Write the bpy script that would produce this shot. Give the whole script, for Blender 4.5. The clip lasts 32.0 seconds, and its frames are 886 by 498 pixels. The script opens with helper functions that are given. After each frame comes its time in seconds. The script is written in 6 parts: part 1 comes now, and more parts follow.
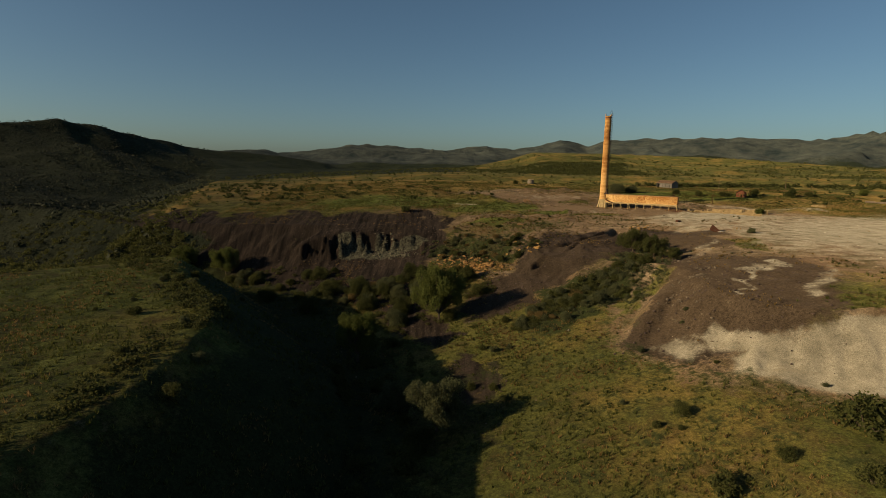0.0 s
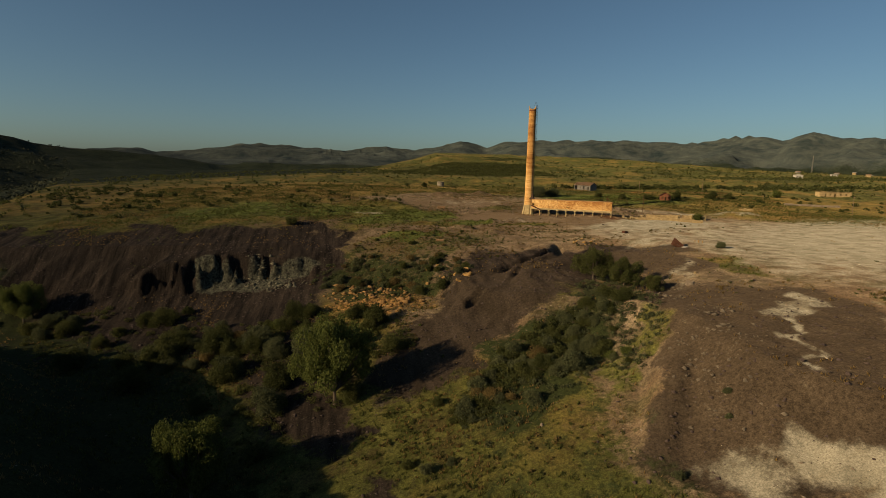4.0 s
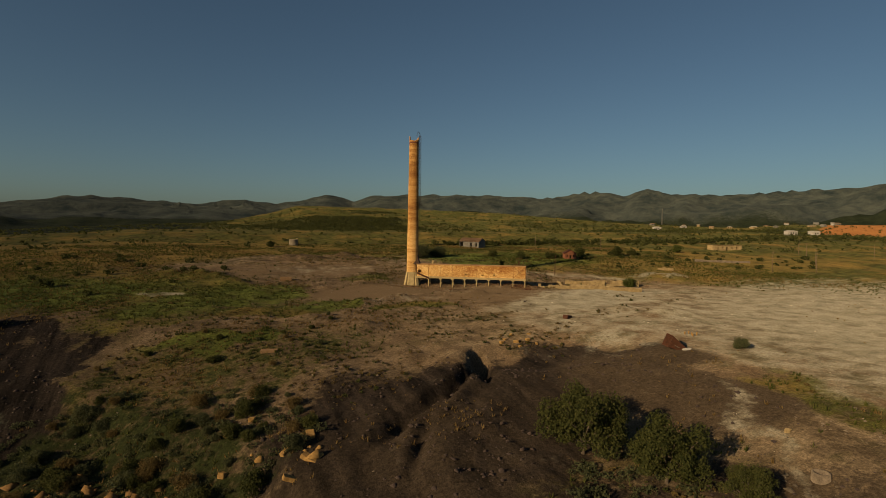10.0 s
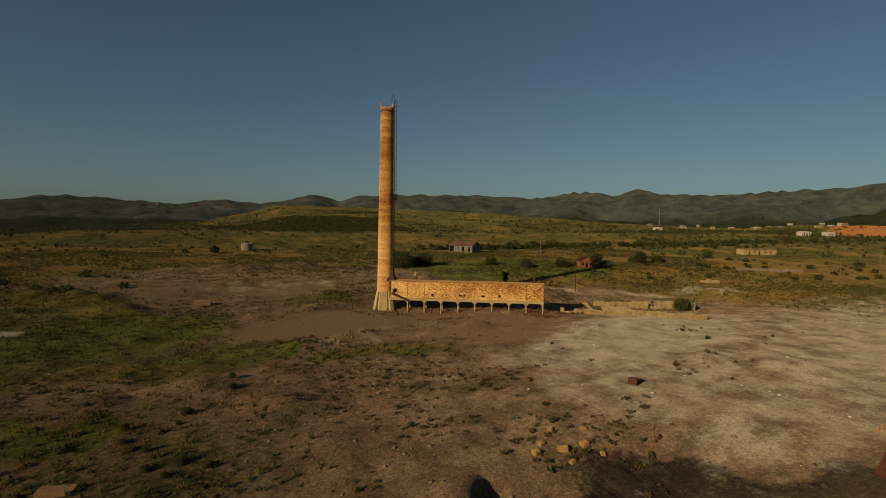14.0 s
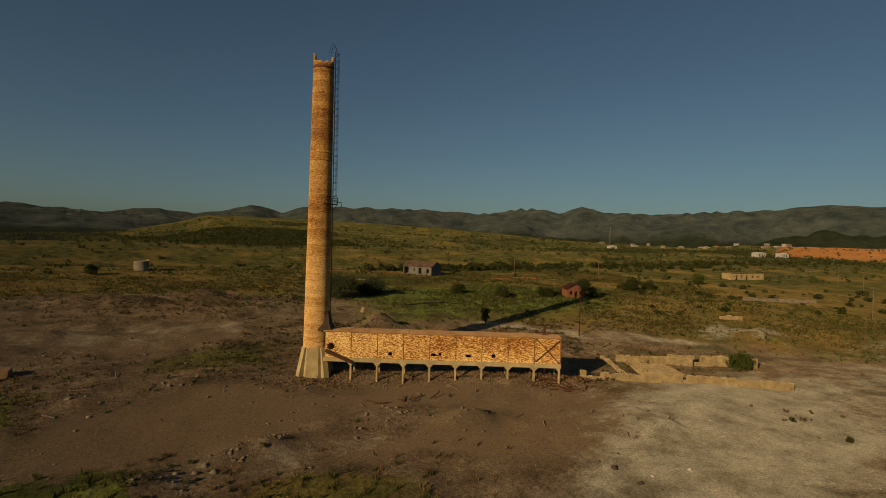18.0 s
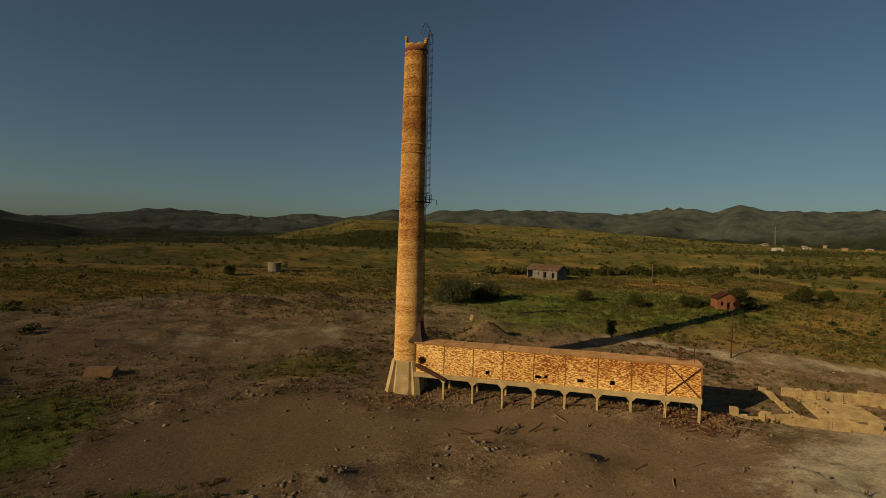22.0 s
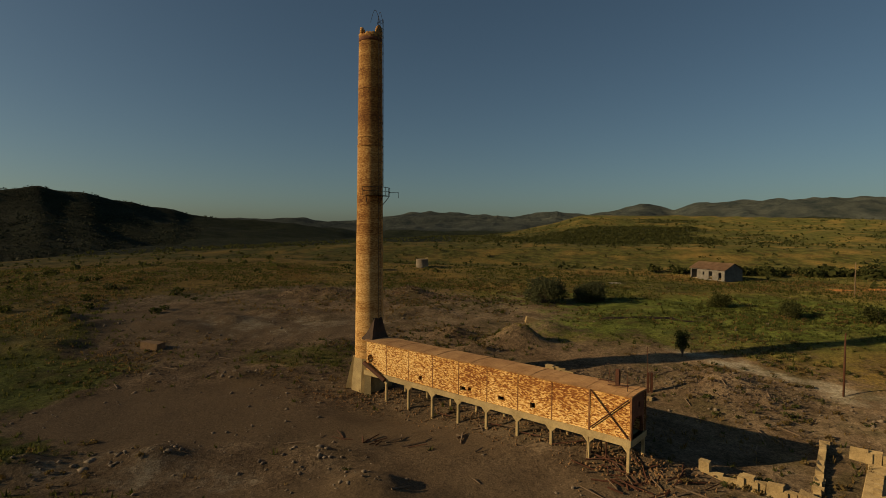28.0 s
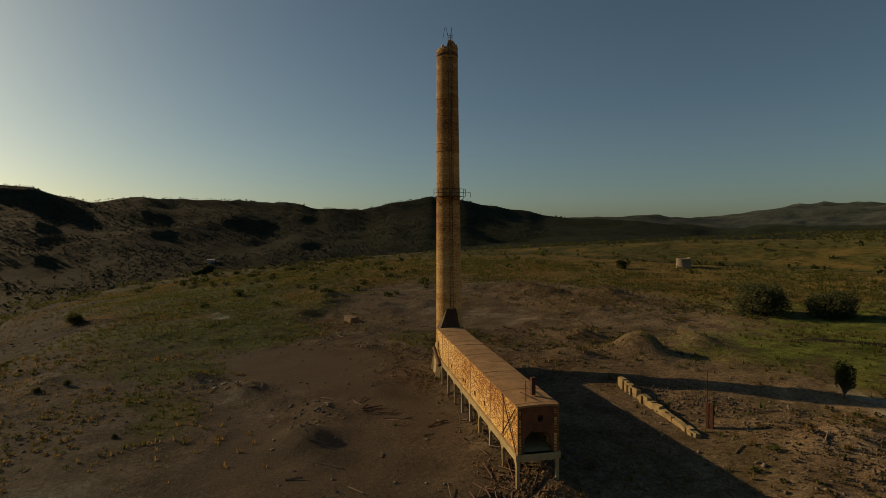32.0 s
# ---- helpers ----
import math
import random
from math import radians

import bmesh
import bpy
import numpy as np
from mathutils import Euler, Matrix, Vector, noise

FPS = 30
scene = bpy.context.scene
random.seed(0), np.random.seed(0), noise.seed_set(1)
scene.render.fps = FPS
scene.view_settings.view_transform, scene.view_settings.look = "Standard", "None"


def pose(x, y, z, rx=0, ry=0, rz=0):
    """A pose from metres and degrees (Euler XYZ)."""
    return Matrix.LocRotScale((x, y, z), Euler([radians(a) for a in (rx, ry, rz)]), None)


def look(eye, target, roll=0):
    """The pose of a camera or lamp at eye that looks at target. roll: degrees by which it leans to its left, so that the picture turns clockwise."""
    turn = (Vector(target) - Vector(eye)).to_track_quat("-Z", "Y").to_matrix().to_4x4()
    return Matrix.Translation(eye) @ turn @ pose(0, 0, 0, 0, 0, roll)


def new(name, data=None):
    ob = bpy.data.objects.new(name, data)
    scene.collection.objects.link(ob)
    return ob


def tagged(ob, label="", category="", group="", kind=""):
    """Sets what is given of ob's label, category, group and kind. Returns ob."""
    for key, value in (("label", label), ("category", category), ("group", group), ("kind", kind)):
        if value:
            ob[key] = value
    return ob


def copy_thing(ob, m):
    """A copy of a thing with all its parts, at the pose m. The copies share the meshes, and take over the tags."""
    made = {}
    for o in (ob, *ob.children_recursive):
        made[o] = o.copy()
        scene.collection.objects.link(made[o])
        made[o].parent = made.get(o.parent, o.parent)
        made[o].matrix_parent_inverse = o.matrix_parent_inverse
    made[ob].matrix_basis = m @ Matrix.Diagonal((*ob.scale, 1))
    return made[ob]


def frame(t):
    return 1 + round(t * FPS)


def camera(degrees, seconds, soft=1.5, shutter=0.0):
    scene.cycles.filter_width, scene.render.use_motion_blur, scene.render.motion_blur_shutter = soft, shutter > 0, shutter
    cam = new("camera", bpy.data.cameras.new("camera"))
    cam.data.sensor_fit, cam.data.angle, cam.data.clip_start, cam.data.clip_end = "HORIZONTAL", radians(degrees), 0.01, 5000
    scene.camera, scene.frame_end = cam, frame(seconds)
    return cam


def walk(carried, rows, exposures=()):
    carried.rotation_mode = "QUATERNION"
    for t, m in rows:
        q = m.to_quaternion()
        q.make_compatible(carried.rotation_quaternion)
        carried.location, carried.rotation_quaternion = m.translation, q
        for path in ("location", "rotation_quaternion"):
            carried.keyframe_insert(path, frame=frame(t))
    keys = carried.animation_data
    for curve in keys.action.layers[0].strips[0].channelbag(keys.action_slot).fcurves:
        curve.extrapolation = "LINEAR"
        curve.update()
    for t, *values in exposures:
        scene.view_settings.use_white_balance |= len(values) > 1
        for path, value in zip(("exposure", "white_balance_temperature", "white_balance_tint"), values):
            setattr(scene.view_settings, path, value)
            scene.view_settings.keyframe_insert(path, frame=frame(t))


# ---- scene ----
cam = camera(79.4, 32.0, soft=0.75)
METRES, EYE, TILT, LEAN, TURN = 320.0, 21.2, 0.0, 0.0, 0.0
ROWS = [
    (0.0, 0.0, 0.0, 0.0, 0.17, -8.96, -1.08),
    (0.5, -0.0003, 0.0198, -0.0003, 0.1, -8.91, -1.12),
    (1.0, -0.0007, 0.0399, -0.0003, 0.01, -8.92, -1.13),
    (1.5, -0.0006, 0.0601, -0.0005, -0.41, -8.9, -1.12),
    (2.0, -0.0003, 0.0803, -0.0006, -2.38, -8.86, -1.13),
    (2.5, -0.0003, 0.1005, -0.0008, -4.42, -8.82, -1.14),
    (3.0, 0.0005, 0.1205, -0.0009, -6.33, -8.78, -1.15),
    (3.5, 0.0018, 0.1407, -0.001, -8.47, -8.72, -1.19),
    (5.5, 0.013, 0.2207, -0.0009, -15.66, -8.58, -1.23),
    (6.0, 0.017, 0.2398, -0.0009, -17.05, -8.56, -1.25),
    (6.5, 0.0218, 0.2588, -0.0009, -16.47, -8.61, -1.21),
    (7.0, 0.0276, 0.278, -0.0009, -15.65, -8.44, -1.14),
    (7.5, 0.0336, 0.2975, -0.0006, -15.78, -5.43, -1.11),
    (8.0, 0.0398, 0.3162, -0.0012, -16.58, -2.31, -1.09),
    (8.5, 0.046, 0.3352, -0.0013, -17.14, -2.39, -1.01),
    (9.0, 0.0529, 0.3537, -0.0013, -20.52, -2.45, -1.03),
    (9.5, 0.0596, 0.3725, -0.0013, -23.51, -2.52, -1.03),
    (10.0, 0.0676, 0.3909, -0.0015, -24.45, -2.68, -0.91),
    (10.5, 0.0753, 0.408, -0.0016, -25.3, -2.83, -0.84),
    (11.0, 0.0841, 0.4264, -0.0018, -26.02, -2.92, -0.78),
    (11.5, 0.0929, 0.4446, -0.0018, -26.3, -2.95, -0.75),
    (12.0, 0.1018, 0.4628, -0.0017, -26.35, -2.92, -0.75),
    (12.5, 0.1107, 0.4811, -0.0017, -26.29, -2.87, -0.74),
    (13.0, 0.1195, 0.4993, -0.0016, -26.12, -2.81, -0.78),
    (13.5, 0.1279, 0.5175, -0.0015, -25.92, -2.71, -0.81),
    (14.0, 0.1364, 0.5358, -0.0014, -25.71, -2.61, -0.89),
    (14.5, 0.1447, 0.5544, -0.0013, -25.52, -2.52, -0.99),
    (16.5, 0.1742, 0.6257, -0.0003, -25.66, -1.9, -1.57),
    (17.0, 0.1802, 0.641, 0.0002, -25.66, -1.64, -1.7),
    (17.5, 0.1851, 0.6542, 0.0008, -29.63, -1.28, -1.79),
    (18.0, 0.1888, 0.6663, 0.0013, -31.52, -0.94, -1.85),
    (18.5, 0.1917, 0.6753, 0.0016, -31.5, -0.81, -1.88),
    (19.0, 0.1944, 0.6815, 0.002, -31.79, -0.71, -1.89),
    (19.5, 0.1969, 0.6859, 0.0019, -33.82, -0.57, -1.89),
    (20.0, 0.1998, 0.6888, 0.0018, -32.49, -0.58, -1.86),
    (20.5, 0.2037, 0.6905, 0.0017, -29.98, -0.66, -1.81),
    (21.0, 0.2078, 0.6912, 0.0016, -26.41, -0.81, -1.75),
    (21.5, 0.2128, 0.6911, 0.0015, -20.41, -1.03, -1.67),
    (22.0, 0.2184, 0.6908, 0.0014, -16.98, -1.15, -1.67),
    (22.5, 0.2247, 0.6907, 0.0014, -13.73, -1.24, -1.57),
    (23.0, 0.2313, 0.691, 0.0013, -11.59, -1.29, -1.47),
    (23.5, 0.2389, 0.6914, 0.0012, -10.67, -1.29, -1.38),
    (24.0, 0.2473, 0.6918, 0.0011, -9.26, -1.31, -1.28),
    (24.5, 0.2566, 0.6921, 0.0011, -6.91, -1.37, -1.19),
    (25.0, 0.267, 0.6927, 0.001, -4.24, -1.42, -1.1),
    (25.5, 0.2784, 0.6935, 0.0009, -2.1, -1.49, -1.02),
    (27.5, 0.3301, 0.6967, 0.002, 5.07, -1.78, -0.65),
    (28.0, 0.3445, 0.6981, 0.0022, 9.56, -1.92, -0.52),
    (28.5, 0.3591, 0.7005, 0.0023, 14.63, -2.03, -0.35),
    (29.0, 0.3739, 0.7039, 0.0022, 20.18, -2.1, -0.16),
    (29.5, 0.3889, 0.7083, 0.0021, 24.65, -2.13, -0.01),
    (30.0, 0.4037, 0.7137, 0.0022, 29.07, -2.15, 0.04),
    (30.5, 0.4185, 0.7206, 0.0024, 33.77, -2.18, 0.21),
    (31.0, 0.4328, 0.7284, 0.0024, 38.28, -2.19, 0.3),
    (31.5, 0.4467, 0.7375, 0.0023, 42.79, -2.19, 0.43),
    (32.0, 0.4601, 0.7477, 0.002, 47.31, -2.14, 0.44),
]
walk(cam, [(t, pose(0, 0, EYE, TILT, LEAN, TURN) @ pose(METRES * x, METRES * y, METRES * z, 90 + pitch, roll, yaw)) for t, x, y, z, yaw, pitch, roll in ROWS],
     [(0, 0.16, 7200, 10), (3.5, 0.12, 7200, 10), (6, 0.0, 7350, 10), (9, -0.26, 7600, 11), (13, -0.4, 7700, 11), (18, -0.58, 7900, 10), (23, -0.44, 7900, 10), (25, -0.38, 7900, 10), (28.5, -0.18, 8000, 10), (32, -0.08, 8500, 10)])

# ---- sky and sun ----
SUN_TURN, SUN_UP = 21.0, 19.5
world = bpy.data.worlds.new("sky")
scene.world = world
world.use_nodes = True
wn = world.node_tree.nodes
sky = wn.new("ShaderNodeTexSky")
sky.sky_type, sky.sun_disc = "NISHITA", False
sky.sun_elevation, sky.sun_rotation = radians(SUN_UP), radians(270 - SUN_TURN)
sky.altitude, sky.air_density, sky.dust_density, sky.ozone_density = 1500, 0.95, 4.2, 3.3
tint = wn.new("ShaderNodeMix")
tint.data_type, tint.blend_type = "RGBA", "MULTIPLY"
tint.inputs[0].default_value, tint.inputs[7].default_value = 1.0, (0.88, 1.0, 0.95, 1)
world.node_tree.links.new(sky.outputs[0], tint.inputs[6])
world.node_tree.links.new(tint.outputs[2], wn["Background"].inputs[0])
wn["Background"].inputs[1].default_value = 0.064
sun = new("sun", bpy.data.lights.new("sun", "SUN"))
sun.data.energy, sun.data.angle, sun.data.color = 5.2, radians(0.53), (1.0, 0.77, 0.5)
_a, _e = radians(SUN_TURN), radians(SUN_UP)
sun.matrix_world = look((-400 * math.cos(_a) * math.cos(_e), -400 * math.sin(_a) * math.cos(_e), 400 * math.sin(_e)), (0, 0, 0))

# ---- materials ----


def material(name, rough=0.85, metal=0.0):
    m = bpy.data.materials.new(name)
    m.use_nodes = True
    b = m.node_tree.nodes["Principled BSDF"]
    b.inputs["Roughness"].default_value, b.inputs["Metallic"].default_value = rough, metal
    b.inputs["Specular IOR Level"].default_value = 0.25
    b.inputs["Diffuse Roughness"].default_value = 0.8
    return m, m.node_tree.nodes, m.node_tree.links, b


def noise_node(n, l, scale, detail=4.0, rough=0.6, vector=None):
    t = n.new("ShaderNodeTexNoise")
    t.inputs["Scale"].default_value, t.inputs["Detail"].default_value, t.inputs["Roughness"].default_value = scale, detail, rough
    if vector is not None:
        l.new(vector, t.inputs["Vector"])
    return t.outputs["Fac"]


def ramp(n, l, fac, *stops):
    r = n.new("ShaderNodeValToRGB")
    e = r.color_ramp.elements
    while len(e) < len(stops):
        e.new(0.5)
    for s, (p, c) in zip(e, stops):
        s.position, s.color = p, (*c, 1)
    l.new(fac, r.inputs[0])
    return r.outputs[0]


def mix(n, l, fac, a, b, how="MIX"):
    x = n.new("ShaderNodeMix")
    x.data_type, x.blend_type = "RGBA", how
    for k, v in ((0, fac), (6, a), (7, b)):
        if hasattr(v, "is_linked"):
            l.new(v, x.inputs[k])
        else:
            x.inputs[k].default_value = v if k == 0 else (*v, 1)
    return x.outputs[2]


def calc(n, l, how, a, b=0.0, clamp=False):
    x = n.new("ShaderNodeMath")
    x.operation, x.use_clamp = how, clamp
    for k, v in enumerate((a, b)):
        if hasattr(v, "is_linked"):
            l.new(v, x.inputs[k])
        else:
            x.inputs[k].default_value = v
    return x.outputs[0]


def bump(n, l, b, height, distance, strength=1.0):
    x = n.new("ShaderNodeBump")
    x.inputs["Distance"].default_value, x.inputs["Strength"].default_value = distance, strength
    l.new(height, x.inputs["Height"])
    l.new(x.outputs[0], b.inputs["Normal"])


def place(n):
    return n.new("ShaderNodeNewGeometry").outputs["Position"]


def plain(name, dark, light, scale, rough=0.85, metal=0.0, relief=0.02, fine=None):
    """A surface mottled at two scales."""
    m, n, l, b = material(name, rough, metal)
    c = n.new("ShaderNodeTexCoord").outputs["Object"]
    big, small = noise_node(n, l, scale, 5, 0.65, c), noise_node(n, l, fine or scale * 9, 4, 0.7, c)
    v = calc(n, l, "ADD", calc(n, l, "MULTIPLY", big, 0.6), calc(n, l, "MULTIPLY", small, 0.4))
    l.new(ramp(n, l, v, (0.34, dark), (0.66, light)), b.inputs["Base Color"])
    bump(n, l, b, v, relief)
    return m


def ground_material():
    m, n, l, b = material("ground_cover", 0.95)
    b.inputs["Specular IOR Level"].default_value, b.inputs["Diffuse Roughness"].default_value = 0.06, 1.0
    p = place(n)

    def zone(name):
        a = n.new("ShaderNodeAttribute")
        a.attribute_name = name
        return a.outputs["Fac"]

    n1, n2, n3, n4 = (noise_node(n, l, s, d, 0.62, p) for s, d in ((0.035, 6), (0.22, 6), (1.1, 6), (5.0, 3)))
    spread = calc(n, l, "ADD", calc(n, l, "MULTIPLY", n2, 0.6), calc(n, l, "MULTIPLY", n3, 0.4))

    def edge(z, width=0.2):
        v = calc(n, l, "ADD", z, calc(n, l, "MULTIPLY", calc(n, l, "SUBTRACT", spread, 0.5), 2.0))
        x = n.new("ShaderNodeMapRange")
        x.interpolation_type = "SMOOTHSTEP"
        x.inputs["From Min"].default_value, x.inputs["From Max"].default_value = 0.5 - width, 0.5 + width
        l.new(v, x.inputs["Value"])
        return x.outputs[0]

    earth = mix(n, l, ramp(n, l, n2, (0.35, (0, 0, 0)), (0.65, (1, 1, 1))), (0.088, 0.065, 0.04), (0.235, 0.178, 0.114))
    earth = mix(n, l, calc(n, l, "MULTIPLY", ramp(n, l, n1, (0.45, (0, 0, 0)), (0.62, (1, 1, 1))), 0.5), earth, (0.17, 0.107, 0.062))
    earth = mix(n, l, ramp(n, l, noise_node(n, l, 0.09, 7, 0.75, p), (0.5, (0, 0, 0)), (0.6, (0.75, 0.75, 0.75))), earth, (0.07, 0.062, 0.028))
    earth = mix(n, l, ramp(n, l, noise_node(n, l, 0.45, 6, 0.8, p), (0.58, (0, 0, 0)), (0.7, (0.5, 0.5, 0.5))), earth, (0.3, 0.255, 0.18))
    green = mix(n, l, ramp(n, l, n2, (0.38, (0, 0, 0)), (0.62, (1, 1, 1))), (0.036, 0.042, 0.012), (0.102, 0.098, 0.03))
    dry = mix(n, l, n3, (0.13, 0.09, 0.028), (0.26, 0.175, 0.056))
    grass = mix(n, l, ramp(n, l, n1, (0.48, (0, 0, 0)), (0.68, (1, 1, 1))), green, dry)
    grass = mix(n, l, calc(n, l, "MULTIPLY", zone("straw"), ramp(n, l, n2, (0.3, (0.2, 0.2, 0.2)), (0.6, (1, 1, 1)))), grass, dry)
    lush = mix(n, l, ramp(n, l, n2, (0.38, (0, 0, 0)), (0.62, (1, 1, 1))), (0.044, 0.06, 0.013), (0.11, 0.134, 0.033))
    grass = mix(n, l, zone("lush"), grass, lush)
    grass = mix(n, l, ramp(n, l, noise_node(n, l, 0.16, 7, 0.75, p), (0.5, (0, 0, 0)), (0.62, (0.55, 0.55, 0.55))), grass, (0.055, 0.036, 0.018))
    fall = n.new("ShaderNodeMapping")
    fall.inputs["Rotation"].default_value, fall.inputs["Scale"].default_value = (0, 0, radians(20)), (0.55, 0.05, 0.05)
    l.new(p, fall.inputs["Vector"])
    runs = noise_node(n, l, 1.0, 6, 0.7, fall.outputs[0])
    slag = mix(n, l, ramp(n, l, runs, (0.38, (0, 0, 0)), (0.64, (1, 1, 1))), (0.0095, 0.0078, 0.0066), (0.043, 0.033, 0.026))
    slag = mix(n, l, zone("rust"), slag, mix(n, l, n2, (0.04, 0.03, 0.02), (0.1, 0.074, 0.048)))
    dun = mix(n, l, ramp(n, l, n2, (0.36, (0, 0, 0)), (0.64, (1, 1, 1))), (0.084, 0.059, 0.037), (0.168, 0.122, 0.078))
    earth = mix(n, l, zone("dun"), earth, dun)
    earth = mix(n, l, zone("bare"), earth, mix(n, l, n1, (0.094, 0.068, 0.042), (0.135, 0.097, 0.061)))
    pale = mix(n, l, ramp(n, l, n2, (0.36, (0, 0, 0)), (0.6, (1, 1, 1))), (0.17, 0.158, 0.118), (0.268, 0.248, 0.19))
    lie = n.new("ShaderNodeMapping")
    lie.inputs["Rotation"].default_value, lie.inputs["Scale"].default_value = (0, 0, radians(20)), (0.03, 0.16, 0.1)
    l.new(p, lie.inputs["Vector"])
    pale = mix(n, l, ramp(n, l, noise_node(n, l, 1.0, 7, 0.72, lie.outputs[0]), (0.56, (0, 0, 0)), (0.64, (0.5, 0.5, 0.5))), pale, (0.16, 0.138, 0.094))
    pale = mix(n, l, ramp(n, l, noise_node(n, l, 0.13, 5, 0.6, p), (0.6, (0, 0, 0)), (0.66, (0.6, 0.6, 0.6))), pale, (0.12, 0.1, 0.065))
    rock = mix(n, l, ramp(n, l, n3, (0.4, (0, 0, 0)), (0.6, (1, 1, 1))), (0.07, 0.042, 0.018), (0.36, 0.2, 0.07))
    # dark scrub; over the ravine it also paints the shade deeper
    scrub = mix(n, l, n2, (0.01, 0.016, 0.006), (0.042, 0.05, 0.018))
    grey = mix(n, l, ramp(n, l, n3, (0.38, (0, 0, 0)), (0.62, (1, 1, 1))), (0.025, 0.026, 0.02), (0.1, 0.1, 0.072))
    # dark woods, with the dimness of their backlit side put into the colour
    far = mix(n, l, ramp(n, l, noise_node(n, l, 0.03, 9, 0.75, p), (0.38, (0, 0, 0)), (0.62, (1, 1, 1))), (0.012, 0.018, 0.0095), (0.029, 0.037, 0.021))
    # distant hills: bluish aerial haze is mixed into this base colour
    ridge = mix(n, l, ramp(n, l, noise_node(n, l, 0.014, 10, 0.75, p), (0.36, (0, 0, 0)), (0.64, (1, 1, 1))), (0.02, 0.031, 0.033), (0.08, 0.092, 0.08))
    clay = mix(n, l, n1, (0.22, 0.085, 0.026), (0.36, 0.17, 0.062))
    c = earth
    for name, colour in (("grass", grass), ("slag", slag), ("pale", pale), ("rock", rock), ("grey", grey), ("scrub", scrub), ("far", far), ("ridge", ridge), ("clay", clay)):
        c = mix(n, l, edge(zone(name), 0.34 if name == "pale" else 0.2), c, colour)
    c = mix(n, l, 1.0, c, ramp(n, l, n4, (0.32, (0.66, 0.66, 0.66)), (0.68, (1.28, 1.28, 1.28))), "MULTIPLY")
    n5 = noise_node(n, l, 1.9, 8, 0.78, p)
    c = mix(n, l, calc(n, l, "SUBTRACT", 1.0, calc(n, l, "MULTIPLY", calc(n, l, "MAXIMUM", zone("bare"), zone("pale"), True), 0.72)), c, ramp(n, l, n5, (0.36, (0.5, 0.5, 0.5)), (0.64, (1.42, 1.42, 1.42))), "MULTIPLY")
    l.new(c, b.inputs["Base Color"])
    h = calc(n, l, "ADD", calc(n, l, "MULTIPLY", n3, 0.8), calc(n, l, "MULTIPLY", n4, 0.3))
    h = calc(n, l, "ADD", h, calc(n, l, "MULTIPLY", n5, 0.5))
    canopy = calc(n, l, "MULTIPLY", noise_node(n, l, 0.11, 6, 0.7, p), calc(n, l, "MULTIPLY", calc(n, l, "MINIMUM", zone("far"), 1.0), 16.0))
    h = calc(n, l, "ADD", h, canopy)
    h = calc(n, l, "MULTIPLY", h, calc(n, l, "SUBTRACT", 1.0, calc(n, l, "MULTIPLY", calc(n, l, "MAXIMUM", zone("pale"), zone("bare"), True), 0.7)))
    bump(n, l, b, h, 0.38, 0.85)
    return m


